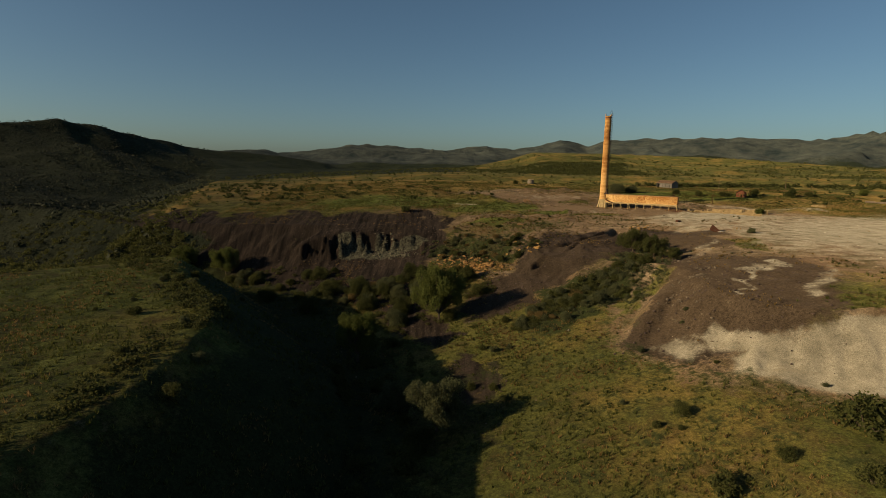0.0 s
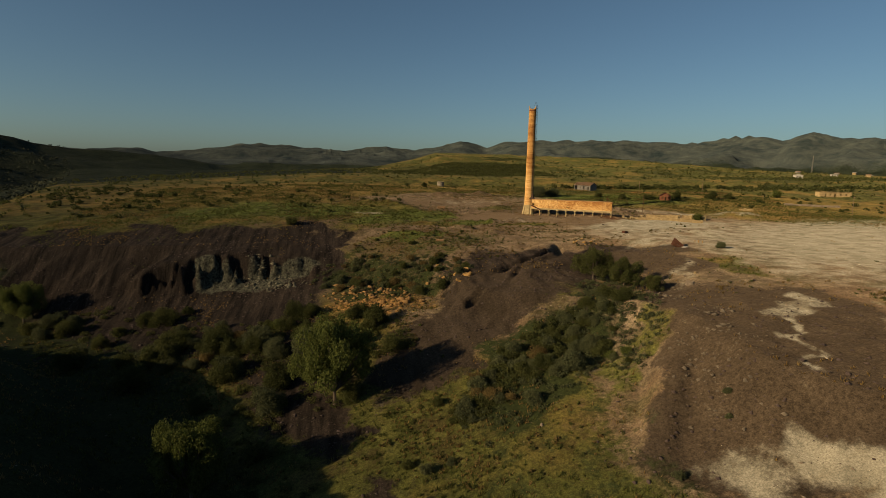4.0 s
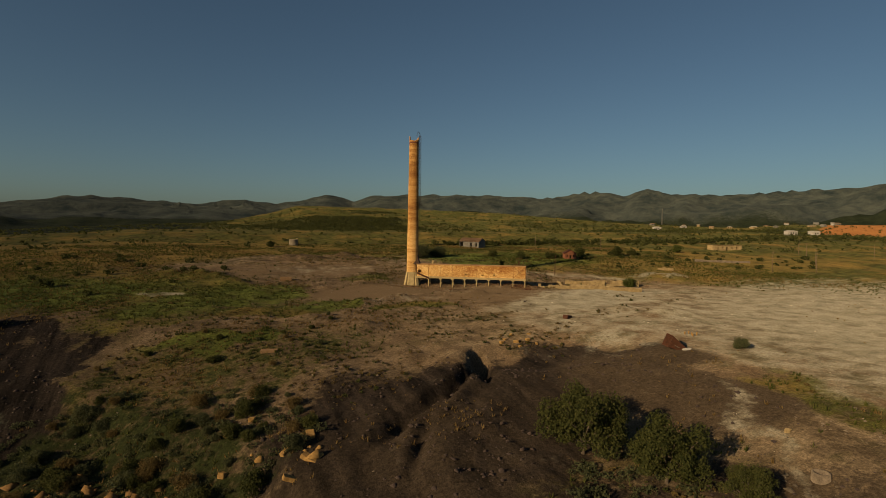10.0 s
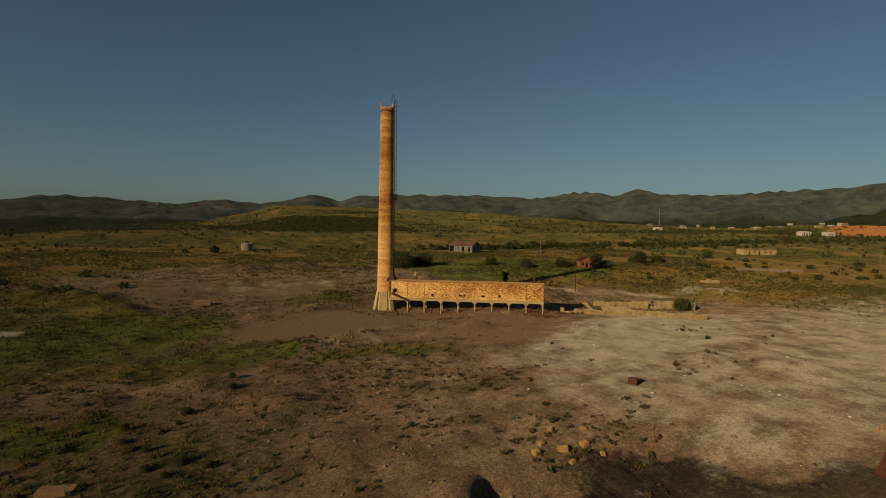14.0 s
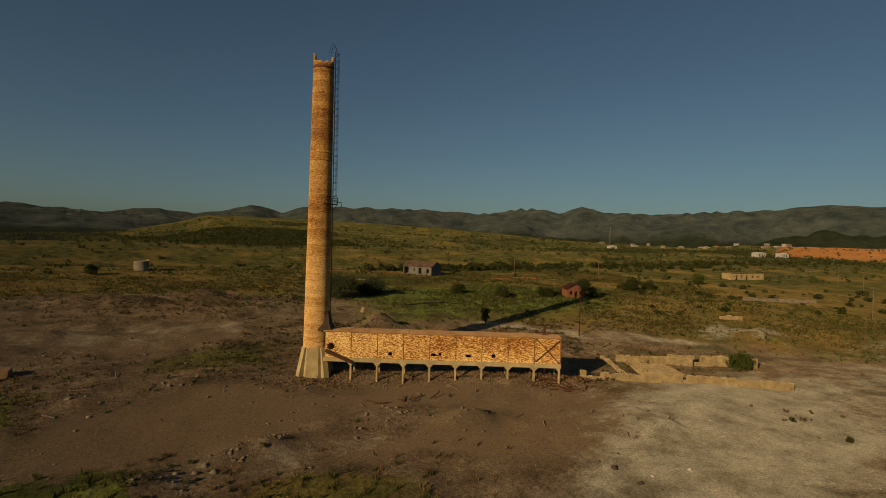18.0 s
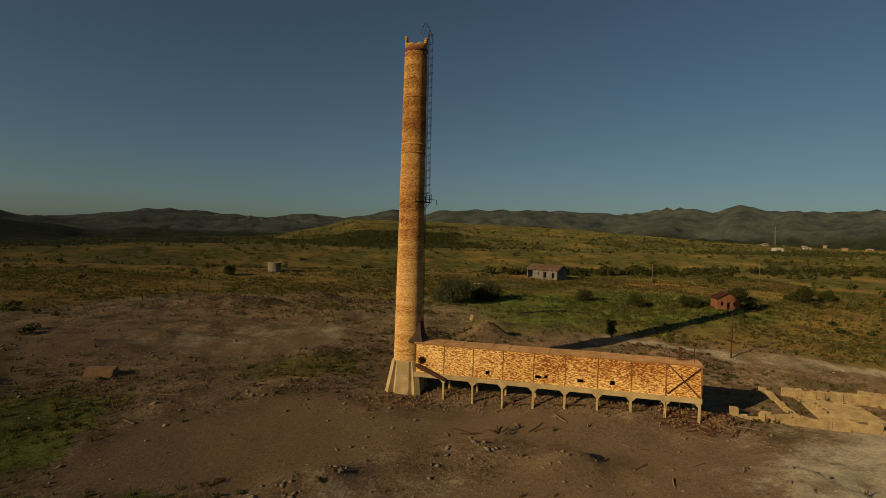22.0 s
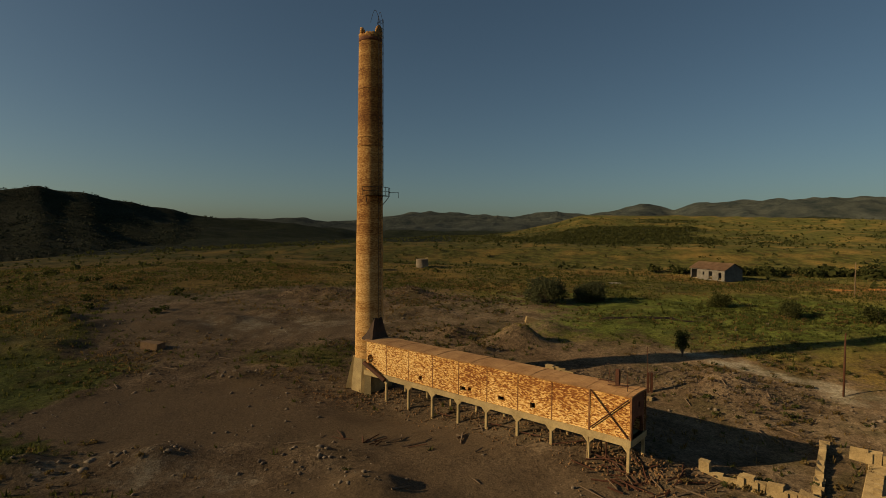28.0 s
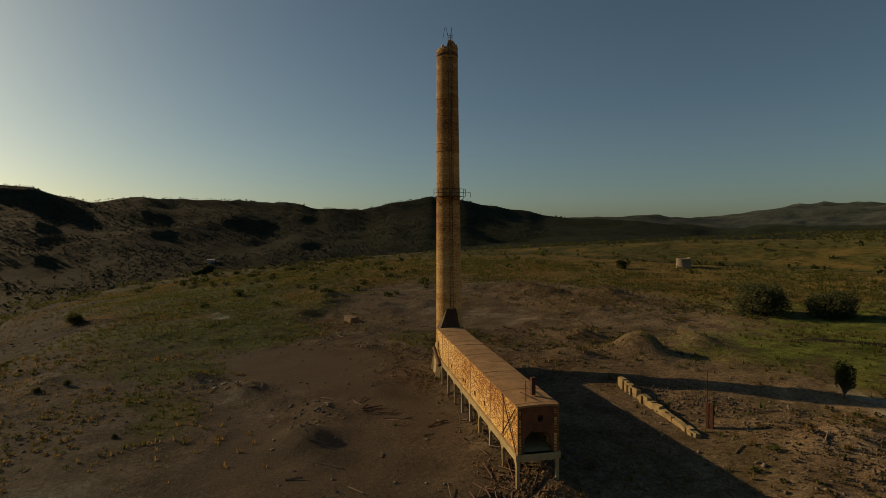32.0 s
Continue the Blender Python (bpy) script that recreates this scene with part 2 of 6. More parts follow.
def brick_material(name, colours, mortar, across, axis):
    """Weathered brickwork, in courses of 75 mm; colours from dark to light."""
    m, n, l, b = material(name, 0.9)
    c = n.new("ShaderNodeTexCoord").outputs["Object"]
    big = noise_node(n, l, 0.35, 5, 0.6, c)
    fine = noise_node(n, l, 4.0, 4, 0.75, c)
    s = n.new("ShaderNodeSeparateXYZ")
    l.new(c, s.inputs[0])
    if axis == "round":
        u = calc(n, l, "MULTIPLY", calc(n, l, "ARCTAN2", s.outputs[1], s.outputs[0]), across)
    else:
        u = s.outputs[0] if axis == "x" else s.outputs[1]
    # one cell a brick: 0.25 m long and 0.085 m high, every other course shifted
    row = calc(n, l, "FLOOR", calc(n, l, "DIVIDE", s.outputs[2], 0.085))
    col = calc(n, l, "FLOOR", calc(n, l, "ADD", calc(n, l, "DIVIDE", u, 0.25), calc(n, l, "MULTIPLY", row, 0.5)))
    k = n.new("ShaderNodeCombineXYZ")
    l.new(col, k.inputs[0])
    l.new(row, k.inputs[1])
    w = n.new("ShaderNodeTexWhiteNoise")
    w.noise_dimensions = "3D"
    l.new(k.outputs[0], w.inputs["Vector"])
    # blotches the size of a few bricks, and bands along the courses
    st = n.new("ShaderNodeCombineXYZ")
    l.new(calc(n, l, "MULTIPLY", u, 0.05), st.inputs[0])
    l.new(calc(n, l, "MULTIPLY", s.outputs[2], 0.75), st.inputs[1])
    band = noise_node(n, l, 1.0, 4, 0.7, st.outputs[0])
    kb, kg, kw, kf = (0.42, 0.16, 0.16, 0.26) if axis == "round" else (0.1, 0.3, 0.26, 0.34)
    v = calc(n, l, "ADD", calc(n, l, "MULTIPLY", band, kb), calc(n, l, "MULTIPLY", big, kg))
    v = calc(n, l, "ADD", v, calc(n, l, "MULTIPLY", w.outputs["Value"], kw))
    v = calc(n, l, "ADD", v, calc(n, l, "MULTIPLY", fine, kf))
    if axis == "round":
        tone = ramp(n, l, calc(n, l, "DIVIDE", s.outputs[2], 50.0), (0.1, (0.6, 0.6, 0.6)), (0.3, (0.6, 0.6, 0.6)), (0.47, (0.5, 0.5, 0.5)), (0.55, (0.47, 0.47, 0.47)), (0.62, (0.56, 0.56, 0.56)), (0.74, (0.45, 0.45, 0.45)), (0.88, (0.5, 0.5, 0.5)), (0.955, (0.5, 0.5, 0.5)))
        v = calc(n, l, "ADD", v, calc(n, l, "SUBTRACT", tone, 0.5))
    else:
        # scorched upper courses along the outer bays
        st2 = n.new("ShaderNodeMapRange")
        st2.inputs["From Min"].default_value, st2.inputs["From Max"].default_value = 3.6, 6.2
        l.new(calc(n, l, "ADD", s.outputs[2], calc(n, l, "MULTIPLY", noise_node(n, l, 0.5, 3, 0.6, c), 1.6)), st2.inputs["Value"])
        rg = n.new("ShaderNodeMapRange")
        rg.inputs["From Min"].default_value, rg.inputs["From Max"].default_value = 8.0, 22.0
        l.new(s.outputs[0], rg.inputs["Value"])
        v = calc(n, l, "SUBTRACT", calc(n, l, "ADD", v, 0.03), calc(n, l, "MULTIPLY", calc(n, l, "MULTIPLY", st2.outputs[0], rg.outputs[0]), 0.1))
    colour = ramp(n, l, v, *zip((0.36, 0.47, 0.56, 0.68) if axis == "round" else (0.37, 0.45, 0.53, 0.62), colours))
    # missing brick faces and open joints
    hole = ramp(n, l, noise_node(n, l, 4.5, 6, 0.85, c), (0.54, (1, 1, 1)), (0.6, mortar))
    l.new(mix(n, l, 1.0, colour, hole, "MULTIPLY"), b.inputs["Base Color"])
    bump(n, l, b, calc(n, l, "ADD", w.outputs["Value"], calc(n, l, "MULTIPLY", fine, 2.0)), 0.03)
    return m


def leaf_material(name, dark, light):
    m, n, l, b = material(name, 0.8)
    b.inputs["Specular IOR Level"].default_value = 0.12
    g = n.new("ShaderNodeNewGeometry")
    o = n.new("ShaderNodeObjectInfo")
    v = calc(n, l, "ADD", calc(n, l, "MULTIPLY", g.outputs["Random Per Island"], 0.7), calc(n, l, "MULTIPLY", o.outputs["Random"], 0.3))
    l.new(ramp(n, l, v, (0.1, dark), (0.9, light)), b.inputs["Base Color"])
    t = n.new("ShaderNodeBsdfTranslucent")
    l.new(ramp(n, l, v, (0.1, dark), (0.9, light)), t.inputs[0])
    x = n.new("ShaderNodeMixShader")
    x.inputs[0].default_value = 0.42
    l.new(b.outputs[0], x.inputs[1])
    l.new(t.outputs[0], x.inputs[2])
    l.new(x.outputs[0], n["Material Output"].inputs["Surface"])
    return m


GROUND = ground_material()
STACK_BRICK = brick_material("stack_brick", ((0.17, 0.064, 0.018), (0.37, 0.175, 0.05), (0.55, 0.32, 0.105), (0.72, 0.49, 0.21)), (0.6, 0.48, 0.4), 1.8, "round")
FLUE_BRICK = brick_material("flue_brick", ((0.24, 0.085, 0.022), (0.5, 0.255, 0.072), (0.68, 0.44, 0.155), (0.85, 0.65, 0.31)), (0.5, 0.36, 0.27), 1.0, "x")
TANK = plain("tank_concrete", (0.14, 0.12, 0.09), (0.32, 0.27, 0.2), 0.5, 0.9, 0, 0.02)
CONCRETE = plain("old_concrete", (0.26, 0.2, 0.1), (0.52, 0.41, 0.215), 0.8, 0.9, 0, 0.02)
RUST = plain("rusted_steel", (0.038, 0.017, 0.011), (0.125, 0.05, 0.027), 2.0, 0.75, 0.2, 0.01)
STRAP = plain("brown_strap", (0.14, 0.06, 0.025), (0.34, 0.17, 0.07), 2.0, 0.8, 0.1, 0.005)
LADDER = plain("ladder_iron", (0.025, 0.02, 0.017), (0.08, 0.06, 0.045), 2.0, 0.7, 0.1, 0.005)
IRON = plain("dark_iron", (0.02, 0.018, 0.018), (0.06, 0.05, 0.045), 2.0, 0.6, 0.5, 0.005)
SOOT = plain("sooty_plate", (0.035, 0.022, 0.015), (0.11, 0.065, 0.04), 1.0, 0.8, 0.1, 0.01)
ROOF_SLAB = plain("roof_slab", (0.2, 0.1, 0.042), (0.42, 0.255, 0.12), 0.6, 0.9, 0, 0.03)
RUIN = plain("ruin_masonry", (0.17, 0.12, 0.058), (0.42, 0.32, 0.165), 0.9, 0.92, 0, 0.05)
ROCK = plain("yellow_rock", (0.15, 0.085, 0.03), (0.44, 0.27, 0.095), 0.9, 0.9, 0, 0.06)
STONE = plain("grey_stone", (0.08, 0.063, 0.046), (0.26, 0.21, 0.155), 0.8, 0.9, 0, 0.05)
TIN = plain("rusted_tin_roof", (0.15, 0.085, 0.05), (0.32, 0.215, 0.14), 0.7, 0.7, 0.2, 0.01)
PLASTER = plain("grey_plaster", (0.1, 0.095, 0.08), (0.24, 0.225, 0.195), 0.7, 0.9, 0, 0.01)
RED_WALL = plain("red_brick_wall", (0.1, 0.04, 0.022), (0.23, 0.092, 0.048), 1.2, 0.9, 0, 0.02)
OLD_ROOF = plain("collapsed_roof", (0.035, 0.018, 0.014), (0.12, 0.045, 0.032), 1.2, 0.9, 0, 0.03)
WHITE = plain("whitewash", (0.24, 0.225, 0.2), (0.44, 0.42, 0.38), 0.5, 0.85, 0, 0.01)
WOOD = plain("grey_wood", (0.09, 0.065, 0.045), (0.24, 0.17, 0.11), 3.0, 0.85, 0, 0.01)
BARK = plain("bark", (0.05, 0.04, 0.03), (0.14, 0.11, 0.08), 2.0, 0.95, 0, 0.05)
DARK = plain("dark_inside", (0.008, 0.007, 0.006), (0.02, 0.016, 0.013), 1.0, 0.95, 0, 0.01)
LEAF_BRIGHT = leaf_material("bright_leaves", (0.046, 0.062, 0.016), (0.118, 0.138, 0.036))
LEAF_DARK = leaf_material("dark_leaves", (0.03, 0.04, 0.012), (0.095, 0.1, 0.032))
LEAF_GREY = leaf_material("greyish_leaves", (0.05, 0.06, 0.03), (0.12, 0.13, 0.06))
LEAF_DRY = leaf_material("dry_leaves", (0.09, 0.06, 0.022), (0.2, 0.15, 0.06))
LEAF_FAR = plain("far_foliage", (0.022, 0.03, 0.015), (0.06, 0.068, 0.036), 0.2, 0.95, 0, 0.0)
GRASS_GREEN = leaf_material("green_grass", (0.04, 0.054, 0.012), (0.12, 0.122, 0.034))
GRASS_DRY = leaf_material("dry_grass", (0.12, 0.075, 0.025), (0.27, 0.19, 0.08))

# ---- the lie of the land ----
TABLE = np.random.RandomState(7).rand(256, 256)


def smooth(a, b, v):
    u = np.clip((np.asarray(v, float) - a) / (b - a), 0, 1)
    return u * u * (3 - 2 * u)


def grain(x, y, size):
    """Value noise, 0 to 1, with cells of that many metres."""
    x, y = np.asarray(x, float) / size + 1000.37, np.asarray(y, float) / size + 1000.71
    i, j = np.floor(x).astype(int), np.floor(y).astype(int)
    u, v = x - i, y - j
    u, v = u * u * (3 - 2 * u), v * v * (3 - 2 * v)
    a, b = TABLE[i & 255, j & 255], TABLE[(i + 1) & 255, j & 255]
    c, d = TABLE[i & 255, (j + 1) & 255], TABLE[(i + 1) & 255, (j + 1) & 255]
    return (a * (1 - u) + b * u) * (1 - v) + (c * (1 - u) + d * u) * v


def fbm(x, y, size, octaves=4):
    total, weight, amp = 0, 0, 1.0
    for k in range(octaves):
        total = total + amp * grain(x + 37.1 * k, y - 53.7 * k, size / 2 ** k)
        weight, amp = weight + amp, amp * 0.5
    return total / weight - 0.5


def beside(x, y, line):
    """Signed distance to a polyline (positive on its right-hand side), and the share of the way along it."""
    x, y = np.asarray(x, float), np.asarray(y, float)
    best, sign, along = np.full(np.shape(x), 1e9), np.ones(np.shape(x)), np.zeros(np.shape(x))
    for k in range(len(line) - 1):
        (ax, ay), (bx, by) = line[k], line[k + 1]
        dx, dy = bx - ax, by - ay
        s = np.clip(((x - ax) * dx + (y - ay) * dy) / (dx * dx + dy * dy), 0, 1)
        d = np.hypot(x - ax - s * dx, y - ay - s * dy)
        side = np.where((x - ax) * dy - (y - ay) * dx > 0, 1.0, -1.0)
        near = d < best - 1e-6
        best, sign, along = np.where(near, d, best), np.where(near, side, sign), np.where(near, (k + s) / (len(line) - 1), along)
    return best * sign, along


def patch(x, y, cx, cy, rx, ry, turn=0.0, soft=0.35):
    """A soft-edged ellipse: 1 inside, 0 outside."""
    c, s = math.cos(math.radians(turn)), math.sin(math.radians(turn))
    u, v = (x - cx) * c + (y - cy) * s, -(x - cx) * s + (y - cy) * c
    return 1 - smooth(1 - soft, 1 + soft, np.hypot(u / rx, v / ry))


# the rim between the high ground and the ravine, the bed of the ravine, the western brow
RIM = [(-420, 440), (-240, 350), (-185, 300), (-150, 273), (-110, 257), (-67, 249), (-48, 244), (-33, 243), (-17, 242), (-2, 236), (3, 229), (14, 211), (31, 193), (34, 176), (44, 163), (62, 150), (62, 128), (58, 112), (61, 101), (69, 95), (120, 91), (240, 84), (700, 40)]
BED = [(12, -300), (8, -40), (-8, 60), (-12, 100), (-30, 145), (-55, 185), (-100, 222), (-145, 250), (-260, 300), (-600, 420)]
BROW = [(-130, 200), (-150, 300), (-180, 400), (-235, 560), (-300, 720), (-420, 1000), (-650, 1500)]
HEAPS = [(73, 269.5, 5.5, 3.2, 0.9), (62, 266, 4, 3, 0.9), (96, 266, 5, 3, 1.2), (91, 272, 6, 3.5, 0.7), (30, 300, 6, 5, 1.3), (24, 312, 7, 5, 1.6), (14, 318, 6, 4, 1.5), (48, 322, 8, 4, 1.0),
         (58, 330, 10, 4, 0.8), (69, 293.5, 3, 2, 0.5), (57.3, 290.5, 3, 2.2, 0.5), (108, 316, 5, 3.6, 2.0), (113, 325, 6, 4, 1.4), (101, 309, 4, 3, 1.0), (96, 318, 3.5, 3, 1.4), (136, 300, 9, 7, 1.1), (85, 338, 6, 3, 0.8),
         (33, 262, 5, 3, 0.8), (45, 250, 6, 4, 0.9), (54, 240, 5, 5, 1.0), (128, 222, 9, 4, 0.9), (121, 231, 4, 3, 0.7), (196, 284, 14, 6, 1.6), (120, 255, 16, 8, 0.8), (40, 316, 9, 4, 1.0), (57, 352, 14, 3.5, 1.2), (78, 356, 9, 3, 1.4)]
FAR = [(-180, 2.5), (-130, 3.0), (-95, 3.8), (-80, 3.9), (-70, 3.8), (-67.7, 4.15), (-61.7, 3.7), (-58, 3.3), (-53, 3.0), (-48.5, 3.3), (-47.2, 3.65), (-46, 4.1), (-45, 3.85), (-43.7, 3.2), (-41, 3.35), (-37, 3.2), (-33, 2.85), (-29, 3.3), (-23, 3.05), (-16, 2.65),
       (-14, 2.15), (-11, 2.65), (-6, 1.9), (-2.7, 2.1), (0, 1.65), (5, 1.7), (8, 1.8), (12.6, 1.75), (15.3, 1.3), (17.3, 0.85), (21.6, 0.8), (24.3, 1.1), (28.3, 1.0), (31, 0.8), (40, 1.0), (90, 1.5), (180, 2.5)]
WEST = [(-180, -4), (14, -4), (16, -1.2), (20, -0.2), (25, 0.45), (29.6, 0.92), (34.9, 1.34), (36.7, 2.0), (41.6, 2.45), (43.4, 2.95), (45.7, 2.9), (46.9, 3.4), (48.5, 3.0), (51, 2.75), (54, 2.0), (59.5, 2.08), (61.2, 2.8), (66.9, 3.1), (73.3, 2.93), (76.2, 3.15), (80.3, 2.64), (82.9, 3.0), (84.5, 3.7), (87, 4.0), (97, 4.2), (120, 3.4), (150, 2.5), (180, 1.5)]
MID = [(-180, -4), (-100, -2.0), (-78, 0.55), (-61, 0.5), (-57, 0.1), (-54, 0.1), (-45, 0.4), (-39, 0.8), (-30, 1.42), (-23, 1.65), (-15, 1.85), (-9.6, 1.85), (-5.6, 1.85), (-2.3, 0.9), (2, 0.0), (6, -0.5), (14, -2.0), (22, -4), (180, -4)]


def upper(x, y):
    z = 11 * (1 - np.exp(-np.maximum(y - 285, 0) / 110)) + 0.006 * np.clip(y - 450, 0, 600) + 0.008 * np.clip(x - 150, 0, 400)
    z = z - 0.06 * np.clip(285 - y, 0, 80) * (1 - 0.85 * smooth(45, 112, x))
    z = z - 0.05 * np.clip(-20 - x, 0, 200)
    z = z - 9 * patch(x, y, 230, 520, 260, 60, 0, 0.6)
    z = z - 2.2 * patch(x, y, 66, 168, 14, 20, -25, 0.7)
    return z


def lower(x, y):
    d, s = beside(x, y, BED)
    right = np.maximum(d - 10, 0)
    up = np.where(right < 50, 0.26 * right, 13 + 0.06 * (right - 50))
    left = np.maximum(-d - 9 + 6 * patch(x, y, -40, 92, 30, 34) - 3 * fbm(x, y, 25, 3), 0)
    cap = 20 + 2.0 * fbm(x, y, 60, 3) - 0.03 * np.clip(left - 30, 0, 300)
    far = smooth(0.55, 0.72, s)
    rise = np.minimum(left * (0.72 - 0.35 * far), cap * (1 - 0.45 * far))
    bed = -27.5 - 3.0 * smooth(0.5, 1.0, s) * 4
    return bed + np.where(d > 0, np.minimum(up, 24), rise)


def land(x, y):
    """Height of the ground in metres; 0 at the foot of the stack."""
    x, y = np.asarray(x, float), np.asarray(y, float)
    wob = 5 * fbm(x, y, 24, 4)
    d, s = beside(x, y, RIM)
    d = d + wob * smooth(-30, 5, d) * (1 - 0.5 * smooth(40, 80, x))
    hi, lo = upper(x, y) - (3.2 * smooth(-28, 2, d) + 1.4 * patch(x, y, 4, 212, 26, 42, 0, 0.4)) * (1 - smooth(36, 58, x)), lower(x, y)
    # gullies down the faces
    steep = 0.74 + 0.3 * patch(x, y, 4, 212, 24, 40, 0, 0.4) - 0.2 * smooth(20, 42, x) + 0.26 * smooth(52, 64, x)
    face = hi - steep * np.maximum(d, 0) + (11.0 * np.abs(fbm(0.8 * x - 0.6 * y, 0.2 * (0.6 * x + 0.8 * y), 10, 4)) - 1.8 + 3.4 * fbm(x, y, 14, 4)) * smooth(1, 8, d)
    face = face + (0.9 * fbm(0.94 * x - 0.34 * y, 0.1 * (0.34 * x + 0.94 * y), 3.6, 3) - 0.7 * np.maximum(fbm(0.94 * x - 0.34 * y + 60, 0.05 * (0.34 * x + 0.94 * y), 17, 2) - 0.1, 0) * 5) * smooth(0.5, 5, d) * (1 - smooth(-8, 6, x))
    face = face + (2.4 * fbm(0.7 * (x - y), 0.07 * (x + y), 4.5, 3) - 0.25 * np.abs(fbm(0.7 * (x - y) + 30, 0.07 * (x + y), 9, 2)) * 10) * smooth(0.5, 4, d) * patch(x, y, 32, 172, 38, 17, 40, 0.5)
    # the undercut wall above the outcrop: a shelf, a sheer broken drop, then scree
    wall = patch(x, y, -31, 231, 33, 17, 4, 0.45)
    lip = 9.5 + 11 * fbm(x + 5, 0.35 * y, 9, 4) + 3.5 * np.abs(fbm(x, y, 4, 3)) * 4
    cut = hi - 0.22 * np.minimum(d, lip) - 2.7 * np.clip(d - lip, 0, 3.2) - 0.55 * np.maximum(d - lip - 3.2, 0) + 2.2 * fbm(x, y, 5, 3) * smooth(2, 8, d)
    face = face * (1 - wall) + cut * wall
    # the ochre cliff: broken steps
    crag = patch(x, y, 13, 200, 20, 13, -48, 0.4) * smooth(4, 9, d)
    ledge = 3.4
    stepped = ledge * (np.floor(face / ledge) + smooth(0.55, 1.0, face / ledge - np.floor(face / ledge)))
    face = face + crag * (0.8 * (stepped - face) - 5.0 * smooth(5, 14, d) + 3.6 * fbm(x, y, 4, 3))
    # loose gravel furrows
    face = face + (0.7 * fbm(x, y, 2.4, 2) + 1.2 * fbm(0.83 * x - 0.55 * y, 0.15 * (0.55 * x + 0.83 * y), 5, 3)) * smooth(0.5, 4, d) * smooth(14, 30, x)
    k = 1.4
    z = np.where(d > 0, k * np.logaddexp(np.clip(face / k, -60, 60), np.clip(lo / k, -60, 60)), hi)
    # the western brow, down to the valley
    b, _ = beside(x, y, BROW)
    away = np.maximum(-b, 0) * smooth(150, 240, y)
    z = z - np.minimum(0.28 * away, 46) * np.where(d > 0, 0.0, 1.0) - 0.12 * np.minimum(away, 150) * np.where(d > 0, 0.3, 0.0)
    # heaps of spoil
    near = (np.abs(x - 90) < 160) & (np.abs(y - 290) < 130)
    for cx, cy, rx, ry, h in HEAPS:
        q = np.hypot((x - cx) / rx, (y - cy) / ry)
        z = z + np.where(near & (q < 2.2), 1.35 * h * np.exp(-1.5 * q * q) * (1 + 1.5 * fbm(x, y, 4.5, 4)), 0)
    z = z - 1.0 * patch(x, y, 92, 292, 13, 8, -31, 0.5)
    along, across = 0.853 * (x - 87.45) - 0.522 * (y - 294.9), 0.522 * (x - 87.45) + 0.853 * (y - 294.9)
    z = z + 0.45 * smooth(2, 7, along) * (1 - smooth(39, 45, along)) * (1 - smooth(0.8, 3.4, np.abs(across - 0.4))) * (1 + 1.2 * fbm(x, y, 4, 3))
    # a cut in the edge of the brown tip
    z = z - 3.0 * patch(x + 4 * fbm(x, y, 5, 3), y, 66.8, 206.5, 1.5, 8.0, -22, 0.35) + 0.6 * patch(x, y, 62.6, 207.0, 3.4, 10, -22, 0.9) + 0.7 * fbm(x, y, 2.2, 3) * patch(x, y, 64, 204, 10, 12, -25, 0.5) - 1.3 * patch(x, y, 82, 206, 15, 8, -12, 0.4)
    z = z - 2.4 * patch(x, y, 32, 173.6, 2.4, 0.9, 30, 0.6) - 1.6 * patch(x, y, 58, 199, 1.0, 9, -40, 0.8) - 1.2 * patch(x, y, 47, 186, 0.9, 8, -30, 0.8)
    z = z - 1.6 * patch(x, y, 52, 196, 1.3, 11, -52, 0.8) + 0.9 * patch(x, y, 55, 194, 1.6, 10, -52, 0.8)
    # roughness
    r = np.hypot(x - 100, y - 240)
    calm = np.maximum(patch(x, y, 170, 205, 75, 52, 10, 0.3), 0.8 * patch(x, y, 72, 280, 24, 8, 0, 0.4))
    z = z + (1 - 0.75 * calm) * (1.3 * fbm(x, y, 30, 4) + 0.8 * fbm(x, y, 6, 4) + 0.6 * (0.12 - np.abs(fbm(x + 17, y + 90, 9, 4))) + 0.9 * np.maximum(fbm(x + 41, y, 13, 3) - 0.12, 0)) * (1 - smooth(12, 2, np.hypot(x - 87.5, y - 295)) * 0.9)
    z = z + 1.1 * (0.12 - np.abs(fbm(x + 9, y + 31, 4.5, 3))) * np.maximum(patch(x, y, 50, 188, 34, 26, 35, 0.4), patch(x, y, 70, 125, 22, 40, 0, 0.4))
    z = z + patch(x, y, 46, 183, 15, 17, 35, 0.5) * (2.6 * fbm(0.83 * x - 0.55 * y + 12 * fbm(x, y, 18, 2), 0.16 * (0.55 * x + 0.83 * y), 7, 4) + 0.6 * fbm(x, y, 2, 2))
    # hills
    az = np.degrees(np.arctan2(-(x - 100), y - 240))
    far = smooth(350, 900, r)
    z = z + far * 16 * fbm(x, y, 260, 5)
    for table, r0, r1, r2, seed in ((MID, 330, 900, 1500, 11.0), (WEST, 420, 1150, 2100, 29.0), (FAR, 1000, 1750, 2400, 71.0), (FAR, 1300, 2700, 4300, 53.0)):
        a, e = np.array(table).T
        el = np.interp(az, a, e)
        ca, sa = np.cos(np.radians(az)) * 1000, np.sin(np.radians(az)) * 1000
        el = el + (0.28 * fbm(ca + 7 * seed, sa, 40, 3) if r1 > 1000 else 0) + ((-0.75 + 1.6 * fbm(ca, sa + 5 * seed, 170, 3)) if r1 == 1750 else 0)
        rc = r1 * (1 + 0.22 * fbm(np.cos(np.radians(az)) * 900 + seed * 40, np.sin(np.radians(az)) * 900, 300, 2))
        top = 21 + rc * np.tan(np.radians(el))
